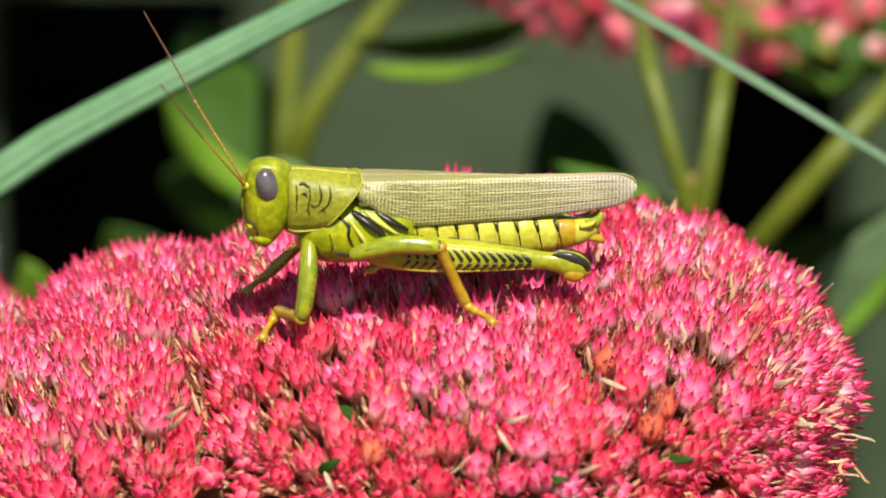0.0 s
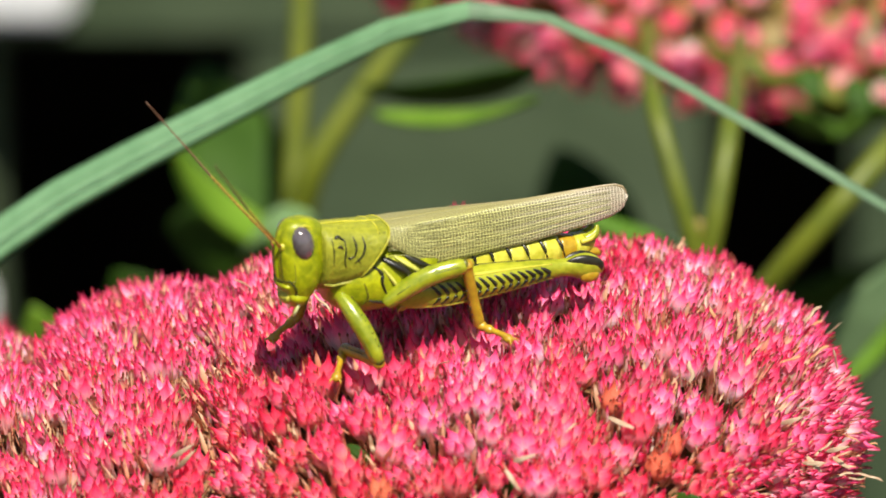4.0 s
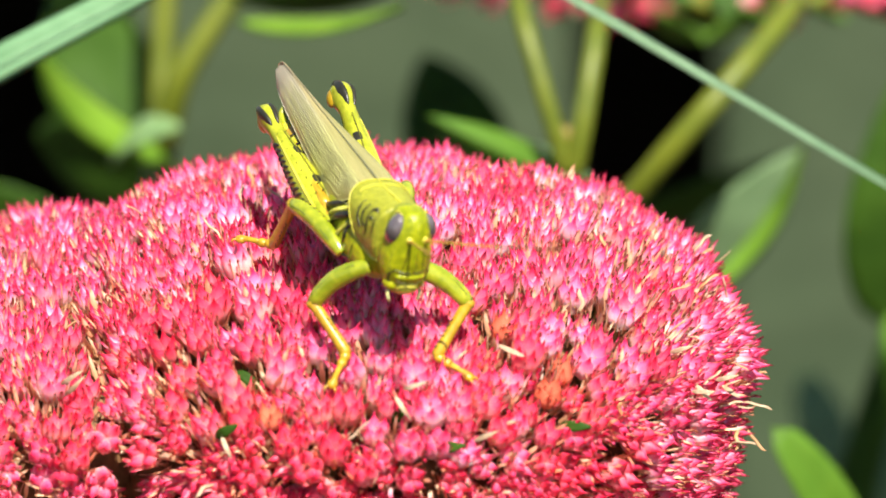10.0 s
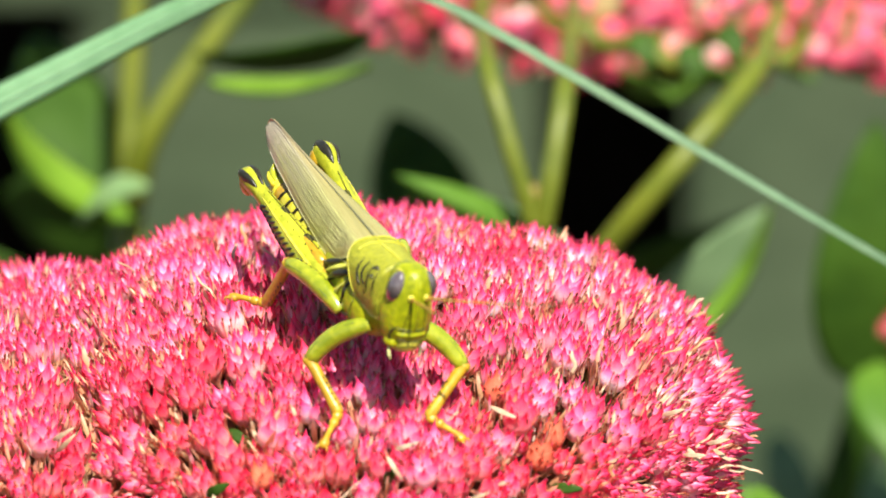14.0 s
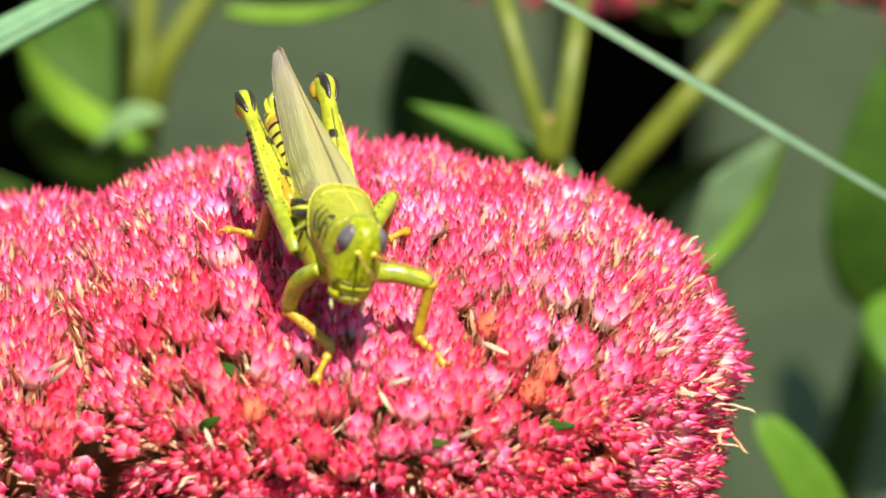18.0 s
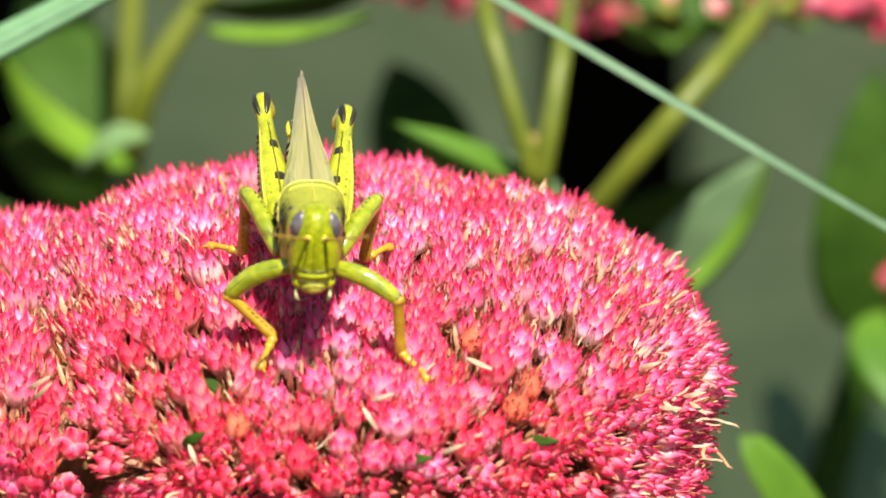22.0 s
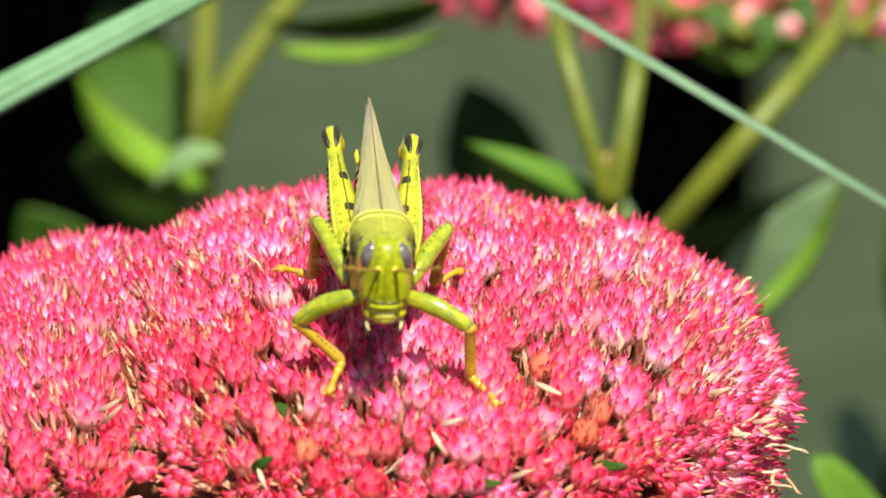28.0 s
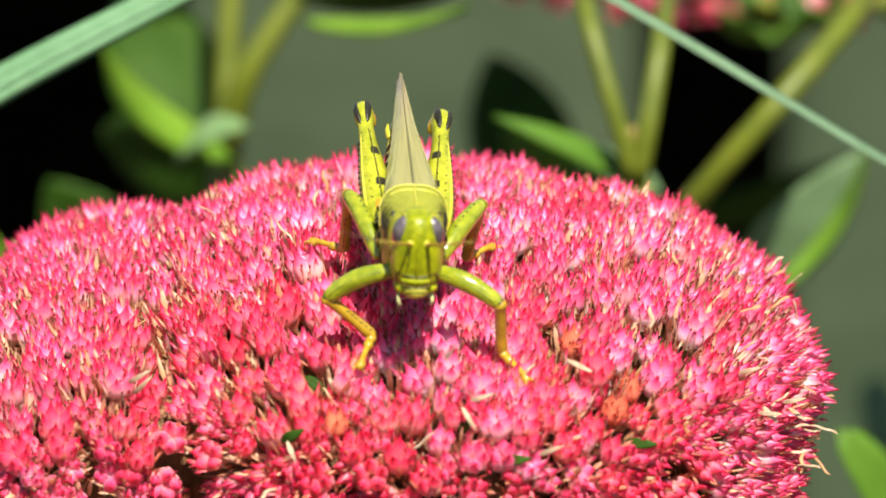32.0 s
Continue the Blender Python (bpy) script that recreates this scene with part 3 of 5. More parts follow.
def main_flower():
    f = thing("sedum_flower", Matrix.Translation(HEAD), "broad domed sedum flower head of densely packed magenta-pink blooms", "flower")
    rng = random.Random(11)
    marks = [(Vector((-11.0, -25.4, 9.4)), 1.9), (Vector((-22, -31, 3)), 1.5), (Vector((12.5, -29.5, 5)), 1.5), (Vector((-3, -33.5, 3.5)), 1.6), (Vector((-13, -31.2, 4.4)), 1.5), (Vector((6.8, -26.5, 9.5)), 1.1), (Vector((3.6, -31.3, 6.6)), 1.2), (Vector((8.4, -32.9, 3.8)), 1.4), (Vector((20.5, -27.9, 4.1)), 1.4)]

    wilted = [Vector((19.7, -22.1, 8.7)), Vector((12.8, -19.4, 11.5)), Vector((19.4, -24.9, 7.3)), Vector((-8.5, -29.5, 7.2))]

    def keep(p):
        if any((p - c).length < r for c, r in marks):
            return False
        bare = max(0.0, min(1.0, (4 - p.z) / 26)) if p.y < 0 else 0.0
        return rng.random() > 0.12 * bare

    spots = scatter([MAIN, FULL, SHOULDER, BRIDGE, SIDE], 2.76, 170000, rng, keep)
    front = sorted(spots, key=lambda s: (s[0] - Vector((2, -24, 11))).length)
    for p, nrm in front[:300]:
        ob = new("floret", FLORET_MESHES[min(3, int(4 * ripeness(p, rng)))][rng.randrange(len(GEOS))])
        ob.parent = f
        ob.matrix_basis = upright(p, nrm, rng)
        if min((p - w).length for w in wilted) < 1.5:
            ob.data = WILTED_MESH
    floret_mass("florets", [upright(p, nrm, rng) for p, nrm in front[300:]], GEOS, f, rng, "mass of small magenta-pink star blooms", True)
    # withered petals and stamens that fill the gaps between the blooms
    cells = collections.defaultdict(list)
    for p, nrm in spots:
        cells[tuple(int(math.floor(q / 3)) for q in p)].append(p)

    def gap(p):
        k = [int(math.floor(q / 3)) for q in p]
        return all((q - p).length > 1.35 for i in (-1, 0, 1) for j in (-1, 0, 1) for l in (-1, 0, 1) for q in cells[k[0] + i, k[1] + j, k[2] + l])

    fill = scatter([MAIN, FULL, SHOULDER, BRIDGE, SIDE], 1.9, 60000, rng, gap)
    floret_mass("withered_petals", [upright(p, nrm, rng, 0.2, None, 4.7) for p, nrm in fill], WITHERED, f, rng, "tan and cream withered petals between the blooms", False)
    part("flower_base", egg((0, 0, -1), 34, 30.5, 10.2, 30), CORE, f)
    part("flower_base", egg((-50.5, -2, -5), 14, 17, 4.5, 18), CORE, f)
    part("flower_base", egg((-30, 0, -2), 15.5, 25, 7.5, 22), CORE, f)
    # branching stalks under the head and the main stem down to the soil
    for i in range(9):
        a = i * 0.7 + 0.3
        part("branch", tube([(-3, 3, -75), (8 * math.cos(a), 8 * math.sin(a), -48), (22 * math.cos(a), 20 * math.sin(a), -24)], [2.0, 1.6, 1.2], 8, 8), STALK, f)
    part("branch", tube([(-3, 3, -75), (-25, 2, -50), (-50, -2, -22)], [2.0, 1.6, 1.2], 8, 8), STALK, f)
    z = HEAD.z / MM
    part("stem", tube([(-6, 10, -z - 12), (-5.5, 9, -z * 0.75), (-5, 7, -z * 0.5), (-4, 5, -z * 0.3), (-3, 3, -73)], [4.4, 4.0, 3.6, 3.2, 2.8], 12, 12), STALK, f, "thick pale green stem")
    # small green bracts that show between the blooms in front
    for x, y, z, a, s in ((19.3, -27.0, 3.2, 8, 3.2), (7.2, -31.6, 2.8, 20, 3.2), (3.0, -30.0, 5.0, 60, 2.6), (-14.2, -30.0, 3.4, 40, 3.0), (-12.2, -24.3, 7.8, -30, 3.0)):
        leaf_part("bract", f, Vector((x, y, z)), Vector((x + s * math.cos(radians(a)), y - 1.2, z + s * math.sin(radians(a)))), 1.1, Vector((0, -1, 0.5)), LEAF, thick=0.25)
    # shrivelled petals caught between the blooms, most along the rim
    curls = []
    for k in range(8):
        n, L, w, c = 7, rng.uniform(1.9, 3.2), rng.uniform(0.16, 0.27), rng.uniform(-0.5, 0.5)
        rows = [(L * i / n, c * math.sin(i / n * 3.0) + 0.15 * math.sin(i * 1.3 + k), 0.3 * math.sin(i / n * 2.4 + k)) for i in range(n + 1)]
        curls.append([mesh_of("dry_petal", *tube(rows, [w * 0.6] + [w] * (n - 1) + [w * 0.3], 5, 0, 0.4), m) for m in (STRAW, TAN)])
    for p, nrm in spots:
        side = max(0.0, (p.x - 14) / 22) ** 2 + max(0.0, (-p.y - 20) / 26) ** 2 * 0.6
        if p.y < 12 and p.z > -25 and rng.random() < 0.05 + 0.24 * min(1.2, side):
            out = (nrm + Vector((rng.gauss(0, 0.5), rng.gauss(0, 0.5), rng.gauss(0, 0.5)))).normalized()
            ob = new("dry_petal", curls[rng.randrange(8)][rng.random() < 0.45])
            ob.parent = f
            q = out.to_track_quat("X", "Z")
            ob.matrix_basis = Matrix.LocRotScale((p + nrm * (lump(p) - 1.6) + Vector((rng.uniform(-1.2, 1.2), rng.uniform(-1.2, 1.2), 0))) * MM, q, None)
    for x, y, z, dx, dz in ((4.0, -30.2, 8.6, 2.4, 1.3), (3.2, -31.2, 8.4, 1.6, -2.2), (13.2, -24.2, 10.6, 3.0, -1.0), (-13.6, -32.4, 4.6, 1.0, -2.0), (10.8, -32.6, 4.2, 2.6, 1.6), (30.2, -16.9, 6.4, 2.4, 1.2), (32.4, -17.4, 2.4, 2.4, 0.4), (32.8, -17.0, 3.0, 1.6, -1.4), (34.8, -15, 2.5, 2.4, 1.0), (35.5, -14, 1.5, 1.8, -1.0), (-29.5, -23.5, 6, 2.4, 2.0), (-29, -24, 5, 2.0, 2.6)):
        leaf_part("dry_petal", f, Vector((x, y, z)), Vector((x + dx, y - 0.9, z + dz)), 0.5, Vector((0, -1, 0.4)), STRAW, thick=0.1, label="shrivelled pale straw petal")
    return f


def leaf_geo(base, tip, width, face, bow=0.12, fold=0.18, curl=0.1, thick=0.9, n=14, m=8, blunt=0.75):
    """A fleshy leaf from base to tip (mm), with a midrib fold, curled margins and thickness."""
    base, tip, face = Vector(base), Vector(tip), Vector(face)
    ax = tip - base
    L = ax.length
    t = ax.normalized()
    s = t.cross(face).normalized()
    u = s.cross(t).normalized()
    V = []
    for lay in (0.5, -0.5):
        for i in range(n + 1):
            f = i / n
            w = width / 2 * (math.sin(math.pi * min(1, f ** 0.8 * 0.97 + 0.03)) ** blunt) * (1 if 0 < i < n else 0.12)
            for j in range(m + 1):
                g = 2 * j / m - 1
                up = bow * L * math.sin(math.pi * f) + fold * abs(g) * w - curl * w * g ** 4
                th = thick * lay * (1 - 0.75 * g * g)
                V.append(tuple((base + t * L * f + s * g * w + u * (up + th)) * MM))
    F = []
    k = (n + 1) * (m + 1)
    for i in range(n):
        for j in range(m):
            a = i * (m + 1) + j
            F.append((a, a + 1, a + m + 2, a + m + 1))
            F.append((k + a, k + a + m + 1, k + a + m + 2, k + a + 1))
    for i in range(n):
        for j in (0, m):
            a, b = i * (m + 1) + j, (i + 1) * (m + 1) + j
            F.append((a, b, b + k, a + k) if j == 0 else (b, a, a + k, b + k))
    for i in (0, n):
        for j in range(m):
            a, b = i * (m + 1) + j, i * (m + 1) + j + 1
            F.append((b, a, a + k, b + k) if i == 0 else (a, b, b + k, a + k))
    return V, F


def leaf_part(name, parent, base, tip, width, face, material, thick=0.9, label="", **k):
    return part(name, leaf_geo(base, tip, width, face, thick=thick, **k), material, parent, label)


flower = main_flower()


# ---- the plants behind ----
def local(root, p):
    return (Vector(p) - root) / MM


def cluster(root, shells, spacing, tries, seed, parent, label, swell=1.0):
    rng = random.Random(seed)
    spots = scatter(shells, spacing, tries, rng, lambda p: rng.random() > 0.12)
    floret_mass("florets", [upright(p, nrm, rng, 0.3, 0.0) @ Matrix.Scale(swell * rng.uniform(0.85, 1.12), 4) for p, nrm in spots], FARGEOS, parent, rng, label)
    for c, ax, ay, hz, low in shells:
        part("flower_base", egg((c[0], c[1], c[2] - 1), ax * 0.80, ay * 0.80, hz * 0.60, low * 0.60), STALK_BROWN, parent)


def even(rows, n, passes=3):
    """Rows along a bent line, spaced evenly and smoothed."""
    a = np.array(rows, float)
    s = np.concatenate([[0], np.cumsum(np.linalg.norm(np.diff(a[:, :3], axis=0), axis=1))])
    u = np.linspace(0, s[-1], n)
    out = np.stack([np.interp(u, s, a[:, k]) for k in range(a.shape[1])], 1)
    for _ in range(passes):
        out[1:-1] = 0.25 * out[:-2] + 0.5 * out[1:-1] + 0.25 * out[2:]
    return out


def stem_to(parent, root, pts, radii, material=STALK, label=""):
    rows = even([(*local(root, p), r) for p, r in zip(pts, radii)], 24)
    part("stem", tube(rows[:, :3].tolist(), rows[:, 3].tolist(), 10), material, parent, label)


def foot(p, lean=(0, 0)):
    return Vector((p.x + lean[0], p.y + lean[1], -0.012))


def plant_behind():
    """The tall sedum whose head hangs over the rear, with its forked stems and leaf pair."""
    heads = [(tuple(local(foot(site(1010, 700, 0.14)), site(*q))), *r) for q, r in (((1290, -92, 0.18), (48, 24, 16, 15)), ((710, -185, 0.18), (22, 16, 10, 9)), ((1690, -8, 0.17), (18, 15, 9, 9)))]
    root = foot(site(1010, 700, 0.14))
    f = thing("sedum_plant", Matrix.Translation(root), "tall sedum with a wide pink flower head and forked yellow-green stems", "plant", "sedums behind")
    cluster(root, heads, 3.0, 24000, 21, f, "loose mass of pink and coral sedum blooms", 0.95)
    node = site(1040, 385, 0.106)
    stem_to(f, root, [root, site(1030, 600, 0.13), node], [3.6, 2.8, 1.8])
    stem_to(f, root, [node, site(1000, 250, 0.103), site(948, 70, 0.105), site(935, -60, 0.15)], [1.1, 1.1, 1.1, 1.0])
    stem_to(f, root, [node, site(1060, 300, 0.103), site(1088, 115, 0.105), site(1105, -40, 0.15)], [1.25, 1.25, 1.2, 1.0])
    part("node", blob(local(root, site(1030, 315, 0.106)), (1.5, 1.3, 2.2)), STALK_BROWN, f, "brownish swollen stem joint")
    stem_to(f, root, [site(1035, 560, 0.135), site(1160, 392, 0.12), site(1300, 232, 0.115), site(1428, 85, 0.125), site(1470, -30, 0.155)], [1.8, 1.45, 1.45, 1.4, 1.1])
    for a, b in (((950, -10), (880, -40)), ((1115, 0), (1200, 30)), ((1200, 30), (1260, 20)), ((1440, 60), (1380, 40)), ((1440, 60), (1520, 20)), ((1240, 40), (1330, 70)), ((1115, -10), (1040, -30))):
        part("branch", tube([local(root, site(*a, 0.15)), local(root, site((a[0] + b[0]) / 2, (a[1] + b[1]) / 2 + 22, 0.15)), local(root, site(b[0], b[1], 0.155))], [1.3, 1.1, 0.8], 6, 6), STALK, f)
    for x, y in ((1215, 60), (1300, 80), (1372, 48)):
        leaf_part("bract", f, local(root, site(x, y - 50, 0.15)), local(root, site(x + 25, y + 22, 0.148)), 3.6, Vector((0.2, -1, 0.3)), LEAF, thick=0.4)
    side = Vector((0.1, -0.55, 0.8))
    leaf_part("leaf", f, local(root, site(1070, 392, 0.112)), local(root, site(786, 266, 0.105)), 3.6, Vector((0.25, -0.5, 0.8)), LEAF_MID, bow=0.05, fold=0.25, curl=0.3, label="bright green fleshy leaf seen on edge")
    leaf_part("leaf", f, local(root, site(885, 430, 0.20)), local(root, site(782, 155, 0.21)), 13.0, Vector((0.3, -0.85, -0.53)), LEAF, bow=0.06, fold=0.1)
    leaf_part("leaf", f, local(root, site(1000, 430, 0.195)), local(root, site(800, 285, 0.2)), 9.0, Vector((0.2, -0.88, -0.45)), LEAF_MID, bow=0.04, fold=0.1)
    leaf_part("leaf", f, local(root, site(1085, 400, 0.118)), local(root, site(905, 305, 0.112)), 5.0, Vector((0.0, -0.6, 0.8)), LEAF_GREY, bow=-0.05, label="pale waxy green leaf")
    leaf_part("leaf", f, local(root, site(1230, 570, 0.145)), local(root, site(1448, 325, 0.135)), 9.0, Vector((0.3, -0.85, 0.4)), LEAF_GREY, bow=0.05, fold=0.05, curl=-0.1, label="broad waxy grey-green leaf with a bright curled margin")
    leaf_part("leaf", f, local(root, site(1270, 590, 0.138)), local(root, site(1452, 320, 0.13)), 2.4, Vector((-0.5, -0.6, 0.45)), LEAF_BRIGHT, bow=-0.15, fold=0.2)
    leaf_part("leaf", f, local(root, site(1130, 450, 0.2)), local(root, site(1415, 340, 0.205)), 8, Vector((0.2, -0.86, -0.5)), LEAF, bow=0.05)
    for x0, y0, x1, y1, w in ((1165, 70, 1290, 128, 5.0), (1375, 60, 1270, 132, 5.0), (1235, 45, 1420, 100, 5.5), (1450, 50, 1530, 95, 4.0)):
        leaf_part("leaf", f, local(root, site(x0, y0, 0.165)), local(root, site(x1, y1, 0.16)), w, Vector((0.2, -0.8, -0.4)), LEAF_MID, bow=0.06)


def plant_left():
    root = foot(site(290, 700, 0.17))
    f = thing("sedum_plant", Matrix.Translation(root), "leafy sedum stalk with fleshy bright green leaves and forked stems", "plant", "sedums behind")
    node = site(315, 335, 0.16)
    stem_to(f, root, [root, site(300, 600, 0.165), node], [3.4, 2.8, 2.0])
    stem_to(f, root, [node, site(316, 180, 0.16), site(326, -40, 0.16), site(332, -330, 0.16)], [1.7, 1.5, 1.4, 1.0])
    stem_to(f, root, [site(318, 315, 0.155), site(345, 195, 0.15), site(430, 68, 0.15), site(530, -60, 0.15), site(650, -300, 0.15)], [1.9, 1.7, 1.5, 1.4, 1.0])
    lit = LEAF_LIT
    # bloom mass added above the view, only to cast shade on the rear leaves
    cluster(root, [(tuple(local(root, site(400, -420, 0.178))), 46, 28, 12, 12)], 3.0, 14000, 23, f, "unseen mass of pink sedum blooms, added to shade the leaves below", 0.95)
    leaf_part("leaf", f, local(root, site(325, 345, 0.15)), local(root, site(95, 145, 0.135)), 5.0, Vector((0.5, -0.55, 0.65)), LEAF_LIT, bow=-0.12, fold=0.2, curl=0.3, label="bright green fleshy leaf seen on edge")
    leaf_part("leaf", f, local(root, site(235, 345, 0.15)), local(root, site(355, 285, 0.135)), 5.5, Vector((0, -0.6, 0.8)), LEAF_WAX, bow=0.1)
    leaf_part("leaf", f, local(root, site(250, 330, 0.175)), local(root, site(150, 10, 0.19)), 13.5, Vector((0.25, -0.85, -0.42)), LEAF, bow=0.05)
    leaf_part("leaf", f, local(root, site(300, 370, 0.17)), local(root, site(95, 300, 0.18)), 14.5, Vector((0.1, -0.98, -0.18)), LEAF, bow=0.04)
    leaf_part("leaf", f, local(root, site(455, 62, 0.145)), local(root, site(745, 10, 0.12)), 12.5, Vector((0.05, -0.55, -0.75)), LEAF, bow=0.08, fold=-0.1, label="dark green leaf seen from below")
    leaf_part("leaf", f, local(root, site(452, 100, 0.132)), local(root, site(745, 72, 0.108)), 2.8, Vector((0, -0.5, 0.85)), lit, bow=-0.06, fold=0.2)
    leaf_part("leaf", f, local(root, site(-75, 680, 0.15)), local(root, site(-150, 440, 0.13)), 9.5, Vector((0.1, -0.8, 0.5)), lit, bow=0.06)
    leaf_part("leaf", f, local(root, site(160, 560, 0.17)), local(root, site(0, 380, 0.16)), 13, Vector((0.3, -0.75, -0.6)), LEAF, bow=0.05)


def plant_right():
    root = foot(site(1480, 1100, 0.2))
    f = thing("sedum_plant", Matrix.Translation(root), "sedum stalk with large dark green leaves and a small pink head", "plant", "sedums behind")
    stem_to(f, root, [root, site(1515, 900, 0.2), site(1578, 555, 0.2), site(1720, 480, 0.19)], [3.6, 3.0, 2.4, 1.8], LEAF, "dark green slanting stem")
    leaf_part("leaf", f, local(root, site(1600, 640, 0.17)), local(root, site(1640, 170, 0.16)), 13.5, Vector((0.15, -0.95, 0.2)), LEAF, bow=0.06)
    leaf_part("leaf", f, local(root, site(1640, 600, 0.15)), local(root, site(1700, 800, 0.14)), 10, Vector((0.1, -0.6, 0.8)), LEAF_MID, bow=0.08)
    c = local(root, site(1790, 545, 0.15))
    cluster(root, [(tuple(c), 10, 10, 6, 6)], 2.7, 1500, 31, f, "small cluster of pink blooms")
    leaf_part("leaf", f, local(root, site(1550, 1080, 0.10)), local(root, site(1400, 818, 0.09)), 6.6, Vector((0.35, -0.7, 0.6)), LEAF_BRIGHT, bow=0.08, blunt=0.34, fold=0.3, label="yellow-green upright leaf tip")
    leaf_part("leaf", f, local(root, site(1500, 900, 0.26)), local(root, site(1455, 715, 0.27)), 7.0, Vector((0.2, -0.7, 0.7)), LEAF_PALE, bow=0.08)
    leaf_part("leaf", f, local(root, site(1620, 1000, 0.24)), local(root, site(1640, 760, 0.25)), 8.0, Vector((0.2, -0.7, 0.7)), LEAF_PALE, bow=0.08)


def plant_beside():
    c = site(-350, 590, 0.11)
    root = foot(site(-350, 800, 0.11))
    f = thing("sedum_plant", Matrix.Translation(root), "neighbouring sedum with a small rounded pink flower head", "plant", "sedums behind")
    cluster(root, [(tuple(local(root, c)), 15, 15, 8, 9)], 2.7, 3000, 41, f, "cluster of pink sedum blooms")
    stem_to(f, root, [root, site(-350, 700, 0.11), c - Vector((0, 0, 0.006))], [3.6, 2.8, 1.8])


def grass_blade():
    """One long grass leaf, bent over sharply above the flower; it tapers to the right."""
    root = foot(site(-700, 900, 0.05), (-0.03, 0))
    pts = [(root, 2.6), (site(-520, 640, 0.05), 2.5), (site(-250, 322, 0.05), 2.2), (site(0, 190, 0.05), 1.95), (site(250, 62, 0.05), 1.65), (site(450, -42, 0.05), 1.35), (site(610, -128, 0.05), 1.15), (site(655, -150, 0.05), 1.05), (site(705, -128, 0.05), 0.95),
           (site(905, -12, 0.045), 0.86), (site(1200, 162, 0.045), 0.82), (site(1568, 383, 0.045), 0.72), (site(1900, 575, 0.045), 0.5), (site(2150, 715, 0.05), 0.08)]
    rows = even([(*local(root, p), r) for p, r in pts], 70, 2)
    fold = int(np.argmax(rows[:, 2]))
    rings = []
    for i in range(70):
        p = Vector(rows[i][:3])
        d = Vector(rows[min(i + 1, 69)][:3]) - Vector(rows[max(i - 1, 0)][:3])
        d.normalize()
        t = d.cross(VIEW).normalized()
        r = max(float(rows[i][3]), 0.03)
        if i > fold:                     # past the fold the leaf turns its underside up
            t = (Matrix.Rotation(radians(-58), 3, d) @ t).normalized()
            r *= 1.25
        out = t.cross(d)
        prof = [(-1, 0.0), (-0.5, -0.16), (-0.1, -0.34), (0.12, -0.34), (0.5, -0.14), (1, 0.0), (0.5, 0.10), (0, -0.12), (-0.5, 0.10)]
        rings.append([tuple((p + t * r * a - out * r * b) * MM) for a, b in prof])
    ob = new("grass_blade", mesh_of("grass_blade", *bridge(rings), [GRASS, GRASS_BACK]))
    for f in ob.data.polygons:
        f.material_index = 1 if max(f.vertices) >= (fold + 1) * 9 and min(f.vertices) >= fold * 9 else 0
    ob.matrix_basis = Matrix.Translation(root)
    keel = [tuple(local(root, root) + Vector(r[:3]) - VIEW * float(r[3]) * 0.33) for r in rows[:-4]]
    part("midrib", tube(keel, [max(0.05, float(r[3]) * 0.06) for r in rows[:-4]], 6), GRASS_RIB, ob, "pale raised midrib")
    return tagged(ob, "long pale blue-green grass leaf bent over in a sharp fold", "grass")


plant_behind()
plant_left()
plant_right()
plant_beside()
blade = grass_blade()


# ---- the grasshopper: x forward, y to its left, z up, millimetres over the belly ----
PRONOTUM = [(7.5, 0, 7.1, 2.4, 2.85, 3.3, 0.8), (7.2, 0, 7.1, 2.7, 3.05, 3.5, 0.76), (6.5, 0, 7.0, 2.85, 3.0, 3.5, 0.74), (5.8, 0, 7.0, 2.95, 2.85, 3.4, 0.74), (5.0, 0, 7.0, 3.15, 2.65, 3.2, 0.74), (4.2, 0, 7.0, 3.3, 2.5, 2.9, 0.74)]


def slant(x):
    """How far the saddle leans back with height at x."""
    return 0.80 * max(0.0, (7.0 - x) / 2.8)


def saddle(x, a, lift=0.0):
    q = skin_of(PRONOTUM, x, a, lift)
    return (q[0] - slant(x) * max(0, q[2] - 4.4), q[1], q[2])


def mark(x, z, s, lift=0.01):
    """A place on the saddle's side by its x and z; s: 0 left, 1 right."""
    k = 0.8 / 2.8 * max(0.0, z - 4.4)
    xp = min(7.4, (x + 7 * k) / (1 + k))
    a = np.array(PRONOTUM)[::-1]
    zc, hw, hu, hd, e = (float(np.interp(xp, a[:, 0], a[:, j])) for j in (2, 3, 4, 5, 6))
    sn = min(0.98, abs(z - zc) / (hu if z > zc else hd)) ** (1 / e)
    y = (hw + lift) * (1 - sn * sn) ** (e / 2)
    return (x, -y if s else y, z)


def skin_of(secs, x, ang, lift=0.0):
    a = np.array(secs)
    o = np.argsort(a[:, 0])
    v = [np.interp(x, a[o, 0], a[o, k]) for k in range(1, 7)]
    c, s = math.cos(radians(ang)), math.sin(radians(ang))
    return (x, v[0] + (v[2] + lift) * math.copysign(abs(c) ** v[5], c), v[1] + ((v[3] if s > 0 else v[4]) + lift) * math.copysign(abs(s) ** v[5], s))


